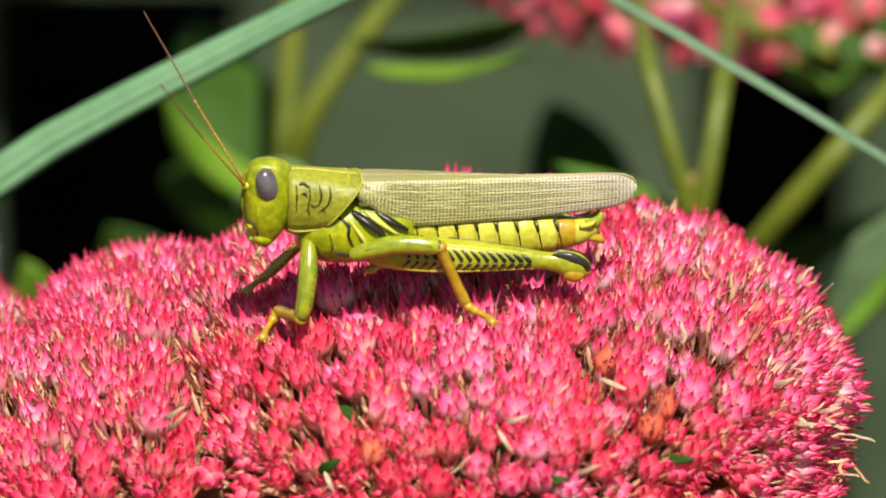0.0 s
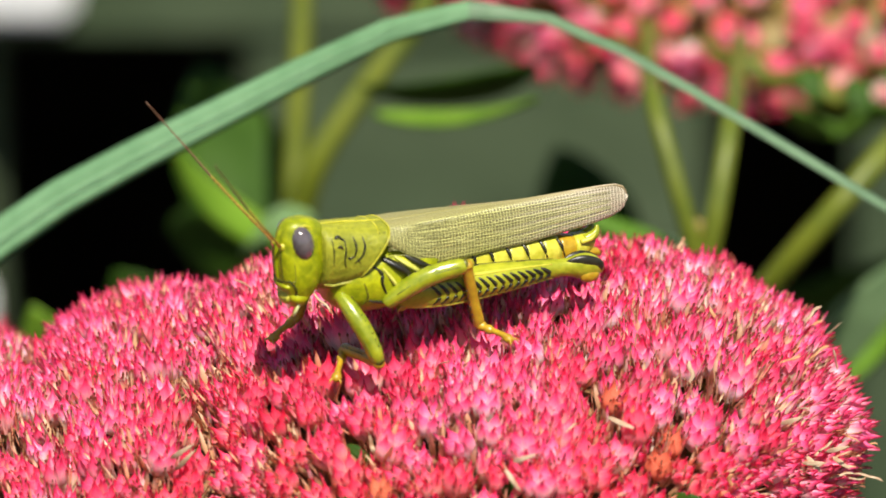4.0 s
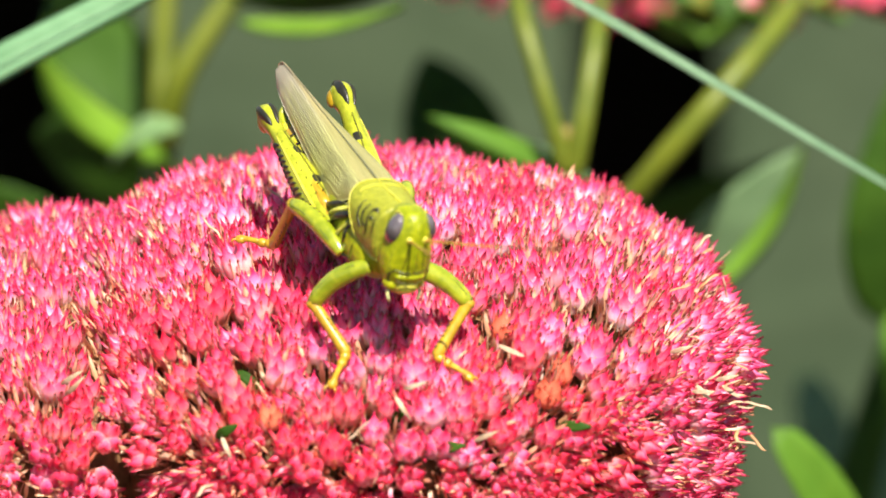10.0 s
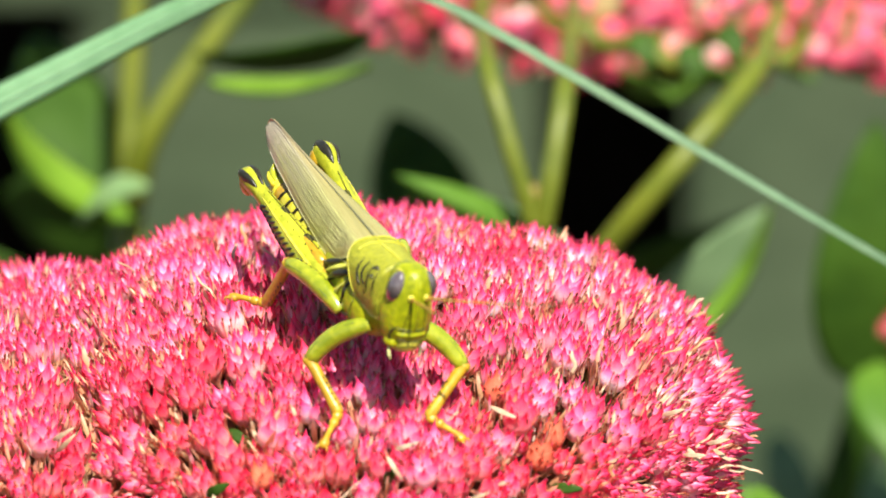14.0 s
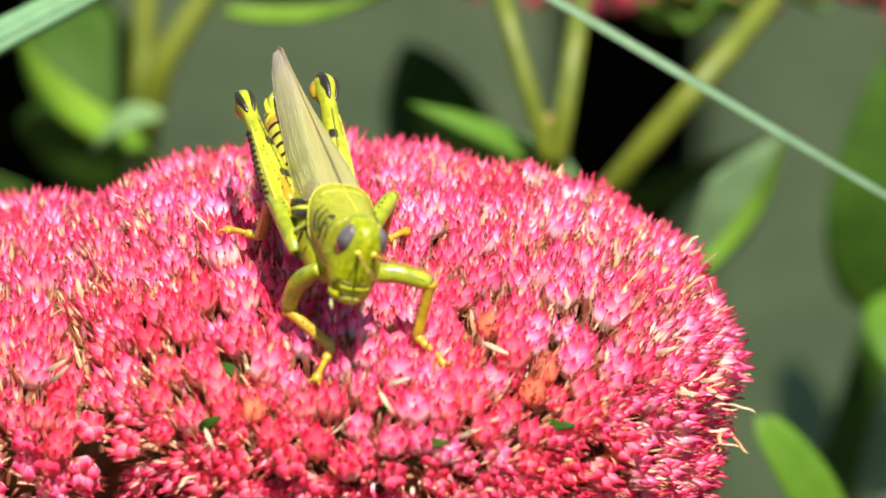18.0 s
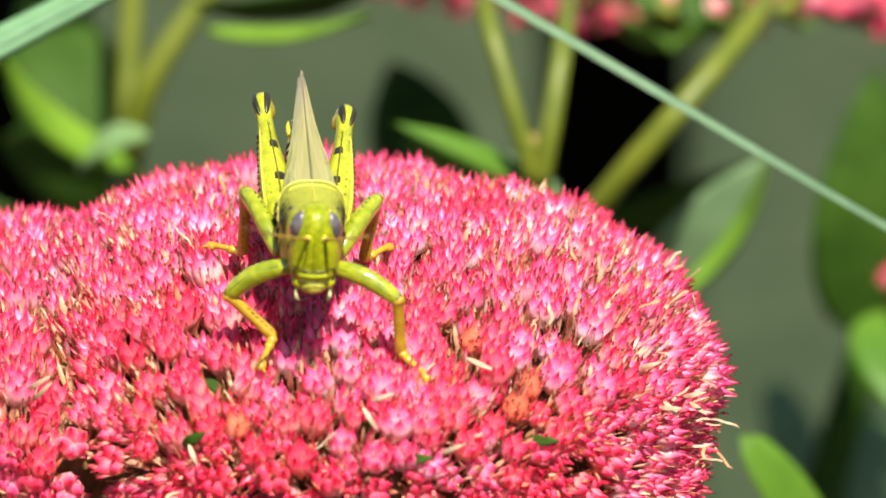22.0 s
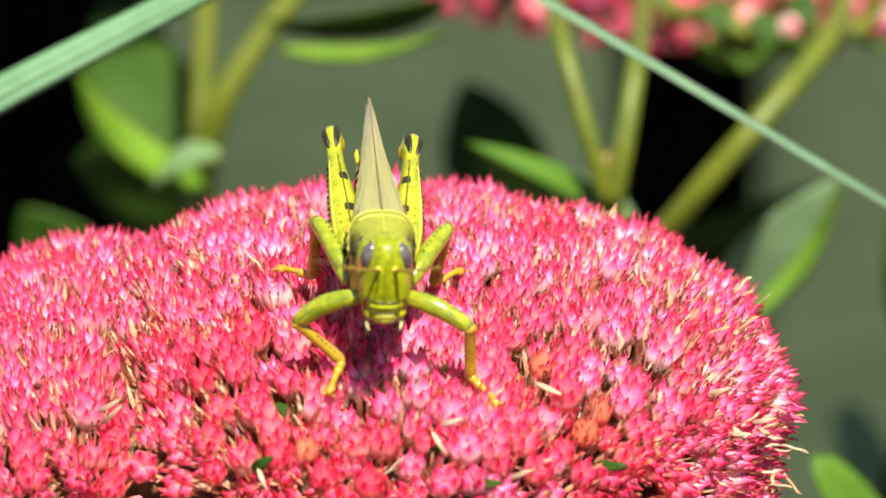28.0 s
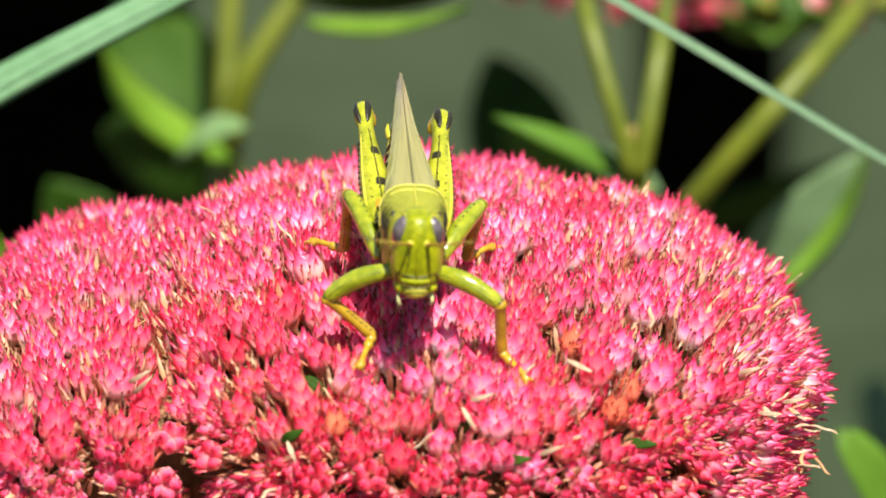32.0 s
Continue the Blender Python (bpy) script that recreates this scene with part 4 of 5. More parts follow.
def grasshopper():
    g = thing("grasshopper", Matrix.Identity(4), "yellow-green grasshopper with olive wings and black-marked legs on the pink flower", "grasshopper")
    # head: stacked rings from crown to mouth
    rows = spline([(11.1, 10.2, 8.9, 0.4), (10.9, 10.8, 7.9, 1.05), (10.3, 11.3, 7.1, 1.55), (9.2, 11.6, 6.8, 1.95), (7.8, 11.7, 6.8, 2.2), (6.2, 11.6, 6.8, 2.48), (4.8, 11.35, 7.2, 2.45), (3.7, 10.95, 7.8, 2.15), (2.8, 10.55, 8.4, 1.65), (2.2, 10.2, 8.9, 1.1), (1.95, 10.0, 9.1, 0.5)], 26)
    rings = []
    for z, xf, xb, hw in rows:
        cx, hl = (xf + xb) / 2, (xf - xb) / 2
        rings.append([((cx + hl * math.copysign(abs(math.cos(a)) ** (1.0 if math.cos(a) > 0 else 0.8), math.cos(a))) * MM, hw * math.copysign(abs(math.sin(a)) ** 0.85, math.sin(a)) * MM, z * MM) for a in (2 * math.pi * j / 28 for j in range(28))])
    head = part("head", bridge(rings[::-1]), SKIN, g)

    def face(z, y, lift=0.0):
        a = np.array(rows)[::-1]
        xf, xb, hw = (float(np.interp(z, a[:, 0], a[:, k])) for k in (1, 2, 3))
        sn = min(0.98, abs(y) / hw) ** (1 / 0.85)
        return ((xf + xb) / 2 + ((xf - xb) / 2 + lift) * math.sqrt(1 - sn * sn), y, z)

    for z, w, r in ((4.98, 2.1, 0.10), (3.85, 1.5, 0.07)):
        part("clypeus_crease", tube([face(z + 0.22 * (k / 2) ** 2, w * k / 2, 0.45 if z < 4.5 else 0.02) for k in (-2, -1, 0, 1, 2)], [r * 0.5, r, r, r, r * 0.5], 6, 12), CREASE, head)
    part("frontal_ridge", tube([(10.4, 0, 10.75), (11.2, 0, 10.1), (11.6, 0, 8.9), (11.65, 0, 7.2), (11.5, 0, 5.8), (11.2, 0, 4.7)], [0.18, 0.24, 0.26, 0.26, 0.28, 0.22], 10, 14, 0.9), SKIN, head)
    part("labrum", blob((10.5, 0, 3.1), (0.7, 1.2, 0.8)), YELLOW, head)
    part("clypeus", blob((10.9, 0, 4.45), (0.6, 1.6, 0.5)), SKIN, head)
    for s in (1, -1):
        part("eye", blob((9.55, s * 1.5, 8.95), (1.24, 1.0, 1.76), 24, 16, (s * 14, 6, s * 26)), EYEMAT, g, "glossy grey-brown compound eye")
        part("cheek_line", tube([face(z, s * y, 0.01) for z, y in ((8.2, 0.8), (7.4, 0.84), (6.2, 0.95), (5.1, 1.12))], [0.04, 0.08, 0.06, 0.03], 6, 12), CREASE, head)
        part("cheek_crease", tube([face(z, s * y, 0.01) for z, y in ((7.2, 1.95), (6.2, 2.1), (5.2, 2.1), (4.7, 1.95))], [0.03, 0.05, 0.05, 0.03], 6, 10), SKIN_TOP, head)
        part("eye_rim", tube([(9.45 + 1.34 * math.cos(b) * 0.93 + 0.02, s * (1.30 + 0.25 * math.cos(b) * -0.9), 8.95 + 1.72 * math.sin(b)) for b in (2 * math.pi * j / 20 for j in range(21))], [0.13] * 21, 6), YELLOW, head)
        part("mouth_line", tube([face(z, s * y, 0.0) for z, y in ((5.3, 1.6), (4.8, 1.95), (4.3, 2.0), (3.8, 1.85), (3.4, 1.6))], [0.05, 0.09, 0.10, 0.08, 0.05], 6, 12), BLACK, head)
        part("mandible", blob((9.6, s * 1.2, 3.3), (1.1, 0.95, 0.85)), SKIN, head)
        part("palp", tube([(9.6, s * 1.4, 2.9), (10.0, s * 1.65, 2.3), (10.2, s * 1.6, 1.8), (10.2, s * 1.4, 1.4)], [0.17, 0.17, 0.16, 0.10], 7, 12), PALE, head, "thin pale palp")
        part("antenna_socket", blob((11.4, s * 0.78, 8.55), (0.42, 0.38, 0.42), 10, 7), YELLOW, head)
    for s in (1, -1):
        an = part("antenna", tube([(0, 0, 0), (0.5, 0, 0), (1.2, 0, 0.02), (4, 0, 0.1), (9.3, 0, 0.35)], [0.17, 0.19, 0.13, 0.12, 0.10], 7, 26), ANTENNA, g, "thin amber antenna with a brown tip", pose(11.6 * MM, s * 0.78 * MM, 8.6 * MM))
        part("tip", tube([(9.2, 0, 0.34), (13, 0, 0.65), (19.2, 0, 1.1)], [0.10, 0.09, 0.05], 7, 14), ANTENNA_TIP, an)
        for i in range(14):
            x = 1.0 + i * 0.62
            part("joint", bridge([[((x + dx) * MM, r * math.cos(a) * MM, (r * math.sin(a) + 0.1 * (x / 4.5) ** 1.6) * MM) for a in (2 * math.pi * j / 7 for j in range(7))] for dx, r in ((-0.05, 0.11), (0, 0.15), (0.05, 0.11))]), YELLOW, an)
        limbs["antenna", s] = an
    # saddle (pronotum): its rear edge slants back towards the top
    s2 = spline(PRONOTUM, 22)
    rings = []
    for i, r in enumerate(s2):
        f = slant(r[0])
        rr = ring(*r, n=30)
        rings.append([(x - f * max(0, (z / MM - 4.4)) * MM, y, z) for x, y, z in rr])
    pr = part("pronotum", bridge(rings), SKIN_TOP, g, "olive-green saddle with fine pits and black creases")
    part("keel", tube([(7.3, 0, 10.14), (4.5, 0, 9.95), (2.6, 0, 9.70), (0.3, 0, 9.52)], [0.06, 0.11, 0.11, 0.05], 6, 12), YELLOW, pr)
    edge = [saddle(4.2, a) for a in range(-38, 219, 8)]
    part("rim", tube(edge, [0.08] * len(edge), 6), YELLOW, pr)
    part("rim", tube([saddle(7.4, a) for a in range(-45, 226, 10)], [0.07] * 28, 6), SKIN_TOP, pr)
    part("sulcus", tube([saddle(4.75, a, 0.0) for a in range(48, 133, 7)], [0.07] * 13, 6), YELLOW, pr)
    for s in (0, 1):
        def q(x, a, lift=0.01):
            return saddle(x, 180 - a if s else a, lift)
        for path, w in (([(6.8, 9.3), (6.75, 8.2), (6.7, 6.6)], 0.09), ([(6.5, 9.2), (6.1, 9.35), (5.6, 9.0)], 0.17), ([(6.3, 8.4), (6.0, 8.5), (5.8, 8.2)], 0.13), ([(5.5, 9.2), (5.45, 8.2), (5.6, 7.0), (5.4, 6.2)], 0.08), ([(4.5, 9.2), (4.35, 8.2), (4.6, 7.3)], 0.11), ([(4.6, 7.4), (5.1, 7.2), (5.4, 7.5)], 0.08), ([(3.5, 9.1), (3.45, 8.2), (3.8, 7.3), (4.5, 6.7)], 0.09), ([(4.2, 7.1), (4.0, 6.6)], 0.11)):
            part("crease", tube([mark(x, z, s, 0.02) for x, z in path], [w * 0.6] + [w * 1.3] * (len(path) - 2) + [w * 0.6], 6, 10, 0.8), BLACK, pr)
        part("lower_rim", tube([q(x, -44) for x in (7.3, 6.6, 5.8, 5.0, 4.3)], [0.13] * 5, 6, 10), RIM, pr)
    # thorax below the saddle, with slanting black and yellow plates
    TH = [(6.2, 0, 3.6, 1.6, 2.0, 1.6, 0.85), (5.0, 0, 3.6, 2.6, 2.6, 2.5, 0.85), (3.0, 0, 3.7, 3.1, 3.0, 3.2, 0.85), (0.0, 0, 3.9, 3.2, 3.2, 3.4, 0.85), (-3.0, 0, 4.0, 3.0, 3.2, 3.2, 0.85), (-5.0, 0, 4.1, 2.7, 3.0, 3.0, 0.85)]
    th = part("thorax", loft(TH, 22, 26), SKIN, g)
    for s in (0, 1):
        def q2(x, a, lift=0.03):
            return skin_of(TH, x, 180 - a if s else a, lift)
        for path, w, m in (([(1.1, 50), (-0.5, 24), (-2.2, 0)], 0.62, BLACK), ([(-0.2, 48), (-1.6, 24), (-3.4, 2)], 0.42, RIM), ([(-1.3, 46), (-2.8, 24), (-4.4, 8)], 0.5, BLACK), ([(2.6, 44), (1.5, 22), (1.5, 4), (0.6, -24)], 0.24, BLACK), ([(1.3, 30), (0.1, 0), (-0.6, -24)], 0.30, RIM), ([(2.8, -20), (1.4, -28), (-0.4, -34)], 0.24, BLACK), ([(3.4, 10), (3.0, -10), (3.3, -30)], 0.15, CREASE), ([(4.6, -10), (4.2, -30), (3.6, -48)], 0.2, CREASE), ([(0.3, -8), (-1.0, -18), (-2.2, -30)], 0.26, BLACK)):
            part("plate_stripe", tube([q2(*p) for p in path], [w * 0.6] + [w * 1.15] * (len(path) - 2) + [w * 0.55], 8, 12, 0.6), m, th)
    # abdomen in rings
    AB = [(-3.2, 0, 3.7, 2.55, 2.8, 2.9, 0.9), (-7, 0, 3.4, 2.5, 2.6, 2.9, 0.9), (-11, 0, 3.2, 2.35, 2.4, 2.7, 0.9), (-15, 0, 3.1, 2.1, 2.2, 2.4, 0.9), (-19, 0, 3.1, 1.75, 1.9, 1.9, 0.9), (-22, 0, 3.2, 1.3, 1.4, 1.3, 0.9), (-23.4, 0, 3.3, 0.8, 0.9, 0.8, 0.9)]
    ABN = [(*r[:3], r[3] * 0.92, *r[4:]) for r in AB]
    xs = np.linspace(-3.2, -21.6, 10)
    a = np.array(AB)[::-1]
    for i in range(9):
        rr = []
        for k, sw in enumerate((0.985, 1.02, 1.025, 1.02, 0.985)):
            x = xs[i] + (xs[i + 1] - xs[i]) * k / 4 * 1.02
            v = [np.interp(x, a[:, 0], a[:, j]) for j in range(1, 7)]
            rr.append(ring(x, v[0], v[1], v[2] * sw * 0.92, v[3] * sw, v[4] * sw, v[5]))
        sg = part("abdomen_ring", bridge(rr), YELLOW if i < 8 else ORANGE, g)
        for s in (0, 1):
            part("bar", tube([skin_of(ABN, xs[i] - 0.15 + 0.010 * (b - 18), 180 - b if s else b, 0.05) for b in (62, 40, 18, -14, -34)], [0.16, 0.22, 0.13, 0.06, 0.03], 6, 10, 0.8), BLACK, sg)
    tipm = part("abdomen_tip", loft([(-21.4, 0, 3.2, 1.45, 1.5, 1.4, 0.9), (-22.6, 0, 3.4, 1.25, 1.3, 1.2, 0.9), (-23.6, 0, 3.7, 0.8, 0.9, 0.8, 0.9), (-24.0, 0, 3.9, 0.3, 0.3, 0.3, 0.9)], 10, 18), YELLOW, g)
    for s in (1, -1):
        part("valve", tube([(-22.6, s * 0.5, 4.1), (-23.7, s * 0.55, 4.6), (-24.0, s * 0.5, 5.5)], [0.55, 0.5, 0.12], 8, 10), LEGGREEN, tipm)
        part("valve", tube([(-22.8, s * 0.5, 2.9), (-24.0, s * 0.5, 2.6), (-24.5, s * 0.45, 2.1)], [0.5, 0.42, 0.1], 8, 10), ORANGE, tipm)
        part("cercus", tube([(-21.8, s * 1.2, 4.2), (-22.9, s * 1.35, 4.5), (-23.4, s * 1.3, 5.0)], [0.28, 0.25, 0.06], 7, 8), YELLOW, tipm)
    # forewings: a roof of two shells that closes to a blade at the tip
    for s in (1, -1):
        n, m = 64, 14
        V, UV = [], []
        for lay in (0, 1):
            for i in range(n + 1):
                f = i / n
                x = 1.4 - 28.9 * f
                top = np.interp(f, [0, 0.2, 0.6, 0.88, 0.95, 0.985, 1], [9.38, 9.38, 9.25, 9.38, 9.33, 8.95, 8.3]) + (0.06 if s > 0 else 0)
                low = np.interp(f, [0, 0.06, 0.14, 0.22, 0.6, 0.85, 0.93, 0.97, 0.99, 1], [8.4, 7.2, 5.7, 4.9, 5.1, 5.75, 6.1, 6.5, 7.0, 7.9])
                hw = np.interp(f, [0, 0.1, 0.3, 0.6, 0.85, 1], [2.4, 2.8, 2.45, 1.5, 0.85, 0.42])
                flat = np.interp(f, [0, 0.3, 0.7, 1], [0.75, 0.6, 0.35, 0.1])
                for j in range(m + 1):
                    g1 = j / m
                    if g1 < 0.3:
                        k = g1 / 0.3
                        y, z = hw * flat * k, top - 0.28 * k * k * (1.2 - flat)
                    else:
                        k = (g1 - 0.3) / 0.7
                        zt = top - 0.28 * (1.2 - flat)
                        y = hw * (flat + (1 - flat) * math.sin(k * math.pi / 2) ** 0.8) - 0.15 * k ** 3
                        z = zt + (low - zt) * k
                    ins = 0.10 * lay
                    ov = 0.10 if s > 0 else -0.02
                    V.append((x * MM, s * (y - ins - ov * (1 - g1) + 0.02) * MM, (z - ins * 0.5) * MM))
                    UV.append((f, g1))
        F = []
        k = (n + 1) * (m + 1)
        for i in range(n):
            for j in range(m):
                p = i * (m + 1) + j
                q3 = (p, p + 1, p + m + 2, p + m + 1)
                F.append(q3 if s < 0 else q3[::-1])
                q4 = (k + p, k + p + m + 1, k + p + m + 2, k + p + 1)
                F.append(q4 if s < 0 else q4[::-1])
        for i in range(n):
            for j in (0, m):
                p, p2 = i * (m + 1) + j, (i + 1) * (m + 1) + j
                F.append((p, p2, p2 + k, p + k))
        for j in range(m):
            p = n * (m + 1) + j
            F.append((p, p + 1, p + 1 + k, p + k))
        w = part("forewing", (V, F), WING, g, "olive-brown folded forewing with a net of pale veins")
        uvl = w.data.uv_layers.new(name="UVMap")
        idx = np.zeros(len(w.data.loops), int)
        w.data.loops.foreach_get("vertex_index", idx)
        uvl.data.foreach_set("uv", np.array(UV)[idx].ravel())
        for z0, z1, zz in ((9.05, 8.55, 8.1), (8.3, 7.55, 7.45), (7.4, 6.5, 6.9), (9.2, 8.8, 8.3), (8.9, 8.3, 7.9), (8.5, 7.8, 7.6), (8.1, 7.3, 7.3), (7.7, 6.8, 7.0), (7.2, 6.3, 6.8), (6.6, 5.8, 6.5)):
            pts = []
            for f in np.linspace(0.03, 0.93, 9):
                x = 1.4 - 28.9 * f
                z = np.interp(f, [0, 0.5, 1], [z0, z1, zz + 0.4])
                top = np.interp(f, [0, 0.2, 0.6, 0.88, 0.95, 0.985, 1], [9.38, 9.38, 9.25, 9.38, 9.33, 8.95, 8.3])
                low = np.interp(f, [0, 0.06, 0.14, 0.22, 0.6, 0.85, 0.93, 0.97, 0.99, 1], [8.4, 7.2, 5.7, 4.9, 5.1, 5.75, 6.1, 6.5, 7.0, 7.9])
                hw = np.interp(f, [0, 0.1, 0.3, 0.6, 0.85, 1], [2.4, 2.8, 2.45, 1.5, 0.85, 0.42])
                flat = np.interp(f, [0, 0.3, 0.7, 1], [0.75, 0.6, 0.35, 0.1])
                zt = top - 0.28 * (1.2 - flat)
                kk = min(1.0, max(0.02, (zt - z) / (zt - low)))
                pts.append((x, s * (hw * (flat + (1 - flat) * math.sin(kk * math.pi / 2) ** 0.8) - 0.15 * kk ** 3 + 0.01), z))
            part("vein", tube(pts, [0.042] * 8 + [0.02], 5, 24), VEIN, w)
    # walking legs
    for pair, hip, l1, l2, l3, w in (("front", (5.3, 2.3, 2.6), 6.9, 6.0, 4.4, 0.92), ("middle", (0.4, 3.3, 2.4), 7.9, 7.0, 4.2, 0.95)):
        for s in (1, -1):
            def bow(f):
                return 0.62 * math.sin(math.pi * max(0.0, min(1.0, f)))

            fe = part("femur", tube([(l1 * f, 0, bow(f) + z) for f, z in ((-0.1, -0.3), (0, 0), (0.25, 0), (0.5, 0), (0.75, 0), (0.93, 0), (1.035, -0.05))], [0.6 * w, 0.8 * w, 0.98 * w, 1.0 * w, 0.92 * w, 0.82 * w, 0.5 * w], 14, 22, 1.1), LEGGREEN, g, "glossy green %s thigh" % pair)
            for i in range(6):
                part("dot", blob((l1 * (0.3 + 0.1 * i), 0.25 * s, bow(0.3 + 0.1 * i) + 1.04 * w), (0.12, 0.1, 0.1), 7, 5), BLACK if pair == "middle" else STALK, fe)
            part("knee_cap", blob((l1 + 0.02, 0, 0.1), (0.42, 0.66 * w, 0.7 * w), 12, 8), CREASE, fe)
            for sg in (1, -1):
                part("thigh_line", tube([(l1 * f, sg * 0.76 * w, bow(f) + 0.56 * w - 0.1 * f) for f in (0.08, 0.35, 0.65, 0.92)], [0.05, 0.09, 0.09, 0.05], 6, 10), STALK, fe)
            ti = part("tibia", tube([(-0.3, 0, 0.0), (0.0, 0, 0.1), (0.6, 0, 0.05), (l2 * 0.6, 0, 0), (l2 - 0.3, 0, 0), (l2 + 0.2, 0, 0)], [0.5, 0.7, 0.6, 0.56, 0.62, 0.42], 10, 16), ORANGE, fe, "slender orange-yellow shin", pose(l1 * MM, 0, 0))
            ta = part("tarsus", foot_geo(l3), ORANGE, fe, "jointed yellow foot with claws", pose((l1 + l2) * MM, 0, 0))
            sp = [tube([(l2 * (0.35 + 0.1 * i), sg * 0.25, -0.3), (l2 * (0.35 + 0.1 * i) + 0.35, sg * 0.45, -0.75)], [0.08, 0.015], 5) for i in range(6) for sg in (-1, 1)]
            spn = tagged(part("spines", join(*sp), BLACK, fe, m=pose(l1 * MM, 0, 0)), "tiny dark spines along the shin", kind="stuff")
            limbs[pair, s] = (fe, ti, ta, Vector((hip[0], s * hip[1], hip[2])), l1, l2, spn)
    # hind legs: club-shaped thighs with a black herringbone, folded shins
    for s in (1, -1):
        out = -s            # the thigh's outer face, in its own space
        l1 = 20.0
        FE = [(-1.2, 0, 0.2, 0.5, 0.9, 0.9, 0.9), (0.3, 0, 0.2, 1.1, 1.6, 1.5, 0.9), (3.5, 0, 0.2, 1.6, 1.85, 1.75, 0.85), (7.0, 0, 0.2, 1.58, 1.75, 1.65, 0.85), (11.0, 0, 0.25, 1.32, 1.45, 1.4, 0.85), (14.5, 0, 0.3, 0.92, 1.05, 1.05, 0.85), (17.2, 0, 0.25, 0.8, 0.85, 0.95, 0.9), (18.8, 0, 0.1, 0.95, 1.25, 1.4, 0.9), (20.2, 0, -0.1, 0.92, 1.2, 1.3, 0.9), (21.2, 0, -0.3, 0.5, 0.55, 0.6, 0.9)]
        fe = part("femur", loft(FE, 40, 20), THIGH, g, "swollen yellow-green hind thigh with black herringbone marks")

        def q5(x, a, lift=0.02):
            return skin_of(FE, x, a if out > 0 else 180 - a, lift)

        for i in range(15):
            x = 2.6 + i * 0.86
            part("chevron", tube([q5(x - 0.45, 40, -0.08), q5(x + 0.0, 26, -0.10), q5(x + 0.55, 4, -0.10)], [0.16, 0.30, 0.36], 6, 7, 0.6), BLACK, fe)
            part("chevron", tube([q5(x + 0.55, -4, -0.10), q5(x - 0.1, -34, -0.06)], [0.34, 0.19], 6, 5, 0.6), BLACK, fe)
        for a0 in (54, -42):
            part("ridge", tube([q5(x, a0, -0.05) for x in (0.5, 4, 8, 12, 15.5)], [0.14, 0.2, 0.18, 0.14, 0.08], 6, 16), YELLOW, fe)
        for a0 in (112,):
            part("edge_line", tube([q5(x, a0, 0.0) for x in (2, 5, 9, 13, 16)], [0.05, 0.09, 0.09, 0.08, 0.05], 6, 16), CREASE, fe)
        for x in (2.8, 7.2, 12.2):
            part("band", patch(lambda xx, b, l: skin_of(FE, xx, b if out < 0 else 180 - b, l), (x - 0.35, x + 1.0), (82, 28), 0.04), BLACK, fe)
        for o2 in (1, -1):
            part("knee_mark", tube([skin_of(FE, x, (a if o2 > 0 else 180 - a), -0.22) for x, a in ((17.2, 58), (18.3, 50), (19.4, 38), (20.6, 14), (20.6, -25))], [0.13, 0.30, 0.37, 0.31, 0.16], 9, 14, 2.0), BLACK, fe)
            part("knee_lobe", blob((19.6, o2 * 0.62, -0.85), (1.1, 0.42, 0.75), 10, 7), ORANGE, fe)
        l2 = 16.5
        ti = part("tibia", tube([(-0.5, 0, 0), (0.0, 0, 0.2), (0.8, 0, 0.1), (l2 * 0.5, 0, 0), (l2 - 0.4, 0, 0), (l2 + 0.1, 0, 0)], [0.45, 0.72, 0.56, 0.52, 0.6, 0.42], 10, 20), ORANGE, fe, "yellow folded hind shin", pose(l1 * MM, 0, -0.3 * MM))
        sp = [tube([(l2 * (0.25 + 0.08 * i), sg * 0.25, 0.3), (l2 * (0.25 + 0.08 * i) + 0.5, sg * 0.5, 0.95)], [0.1, 0.015], 5) for i in range(9) for sg in (-1, 1)]
        spn = tagged(part("spines", join(*sp), BLACK, fe, m=pose(l1 * MM, 0, -0.3 * MM)), "tiny dark spines along the shin", kind="stuff")
        ta = part("tarsus", foot_geo(4.6), ORANGE, fe, "jointed yellow foot with claws", pose(l1 * MM, 0, 0))
        limbs["hind", s] = (fe, ti, ta, Vector((-1.5, s * 2.4, 2.0)), l1, l2, spn)
    return g


def foot_geo(l3):
    return join(blob((0.35, 0, -0.05), (0.7, 0.56, 0.52), 9, 7), blob((1.25, 0, -0.05), (0.66, 0.52, 0.48), 9, 7), tube([(1.6, 0, 0), (l3 * 0.65, 0, 0.1), (l3 - 0.7, 0, 0.05)], [0.32, 0.3, 0.42], 8, 8),
                blob((l3 - 0.55, 0, -0.02), (0.66, 0.54, 0.46), 9, 7), tube([(l3 - 0.4, 0.2, 0), (l3 + 0.1, 0.5, 0.05), (l3 + 0.3, 0.6, -0.3)], [0.14, 0.11, 0.02], 6, 7), tube([(l3 - 0.4, -0.2, 0), (l3 + 0.1, -0.5, 0.05), (l3 + 0.3, -0.6, -0.3)], [0.14, 0.11, 0.02], 6, 7))


VEIN = mat("pale_vein", (0.29, 0.28, 0.09), (0.41, 0.385, 0.16), 2000, 0.4)
limbs = {}
hopper = grasshopper()


# ---- what moves ----
def head_pose(x, z, roll):
    """The swaying flower: millimetres across and up, degrees of lean about the line of sight."""
    return Matrix.Translation(HEAD + (Vector((1, 0, 0)) * x + UPWARD * z) * MM) @ Matrix.Rotation(radians(roll), 4, VIEW)


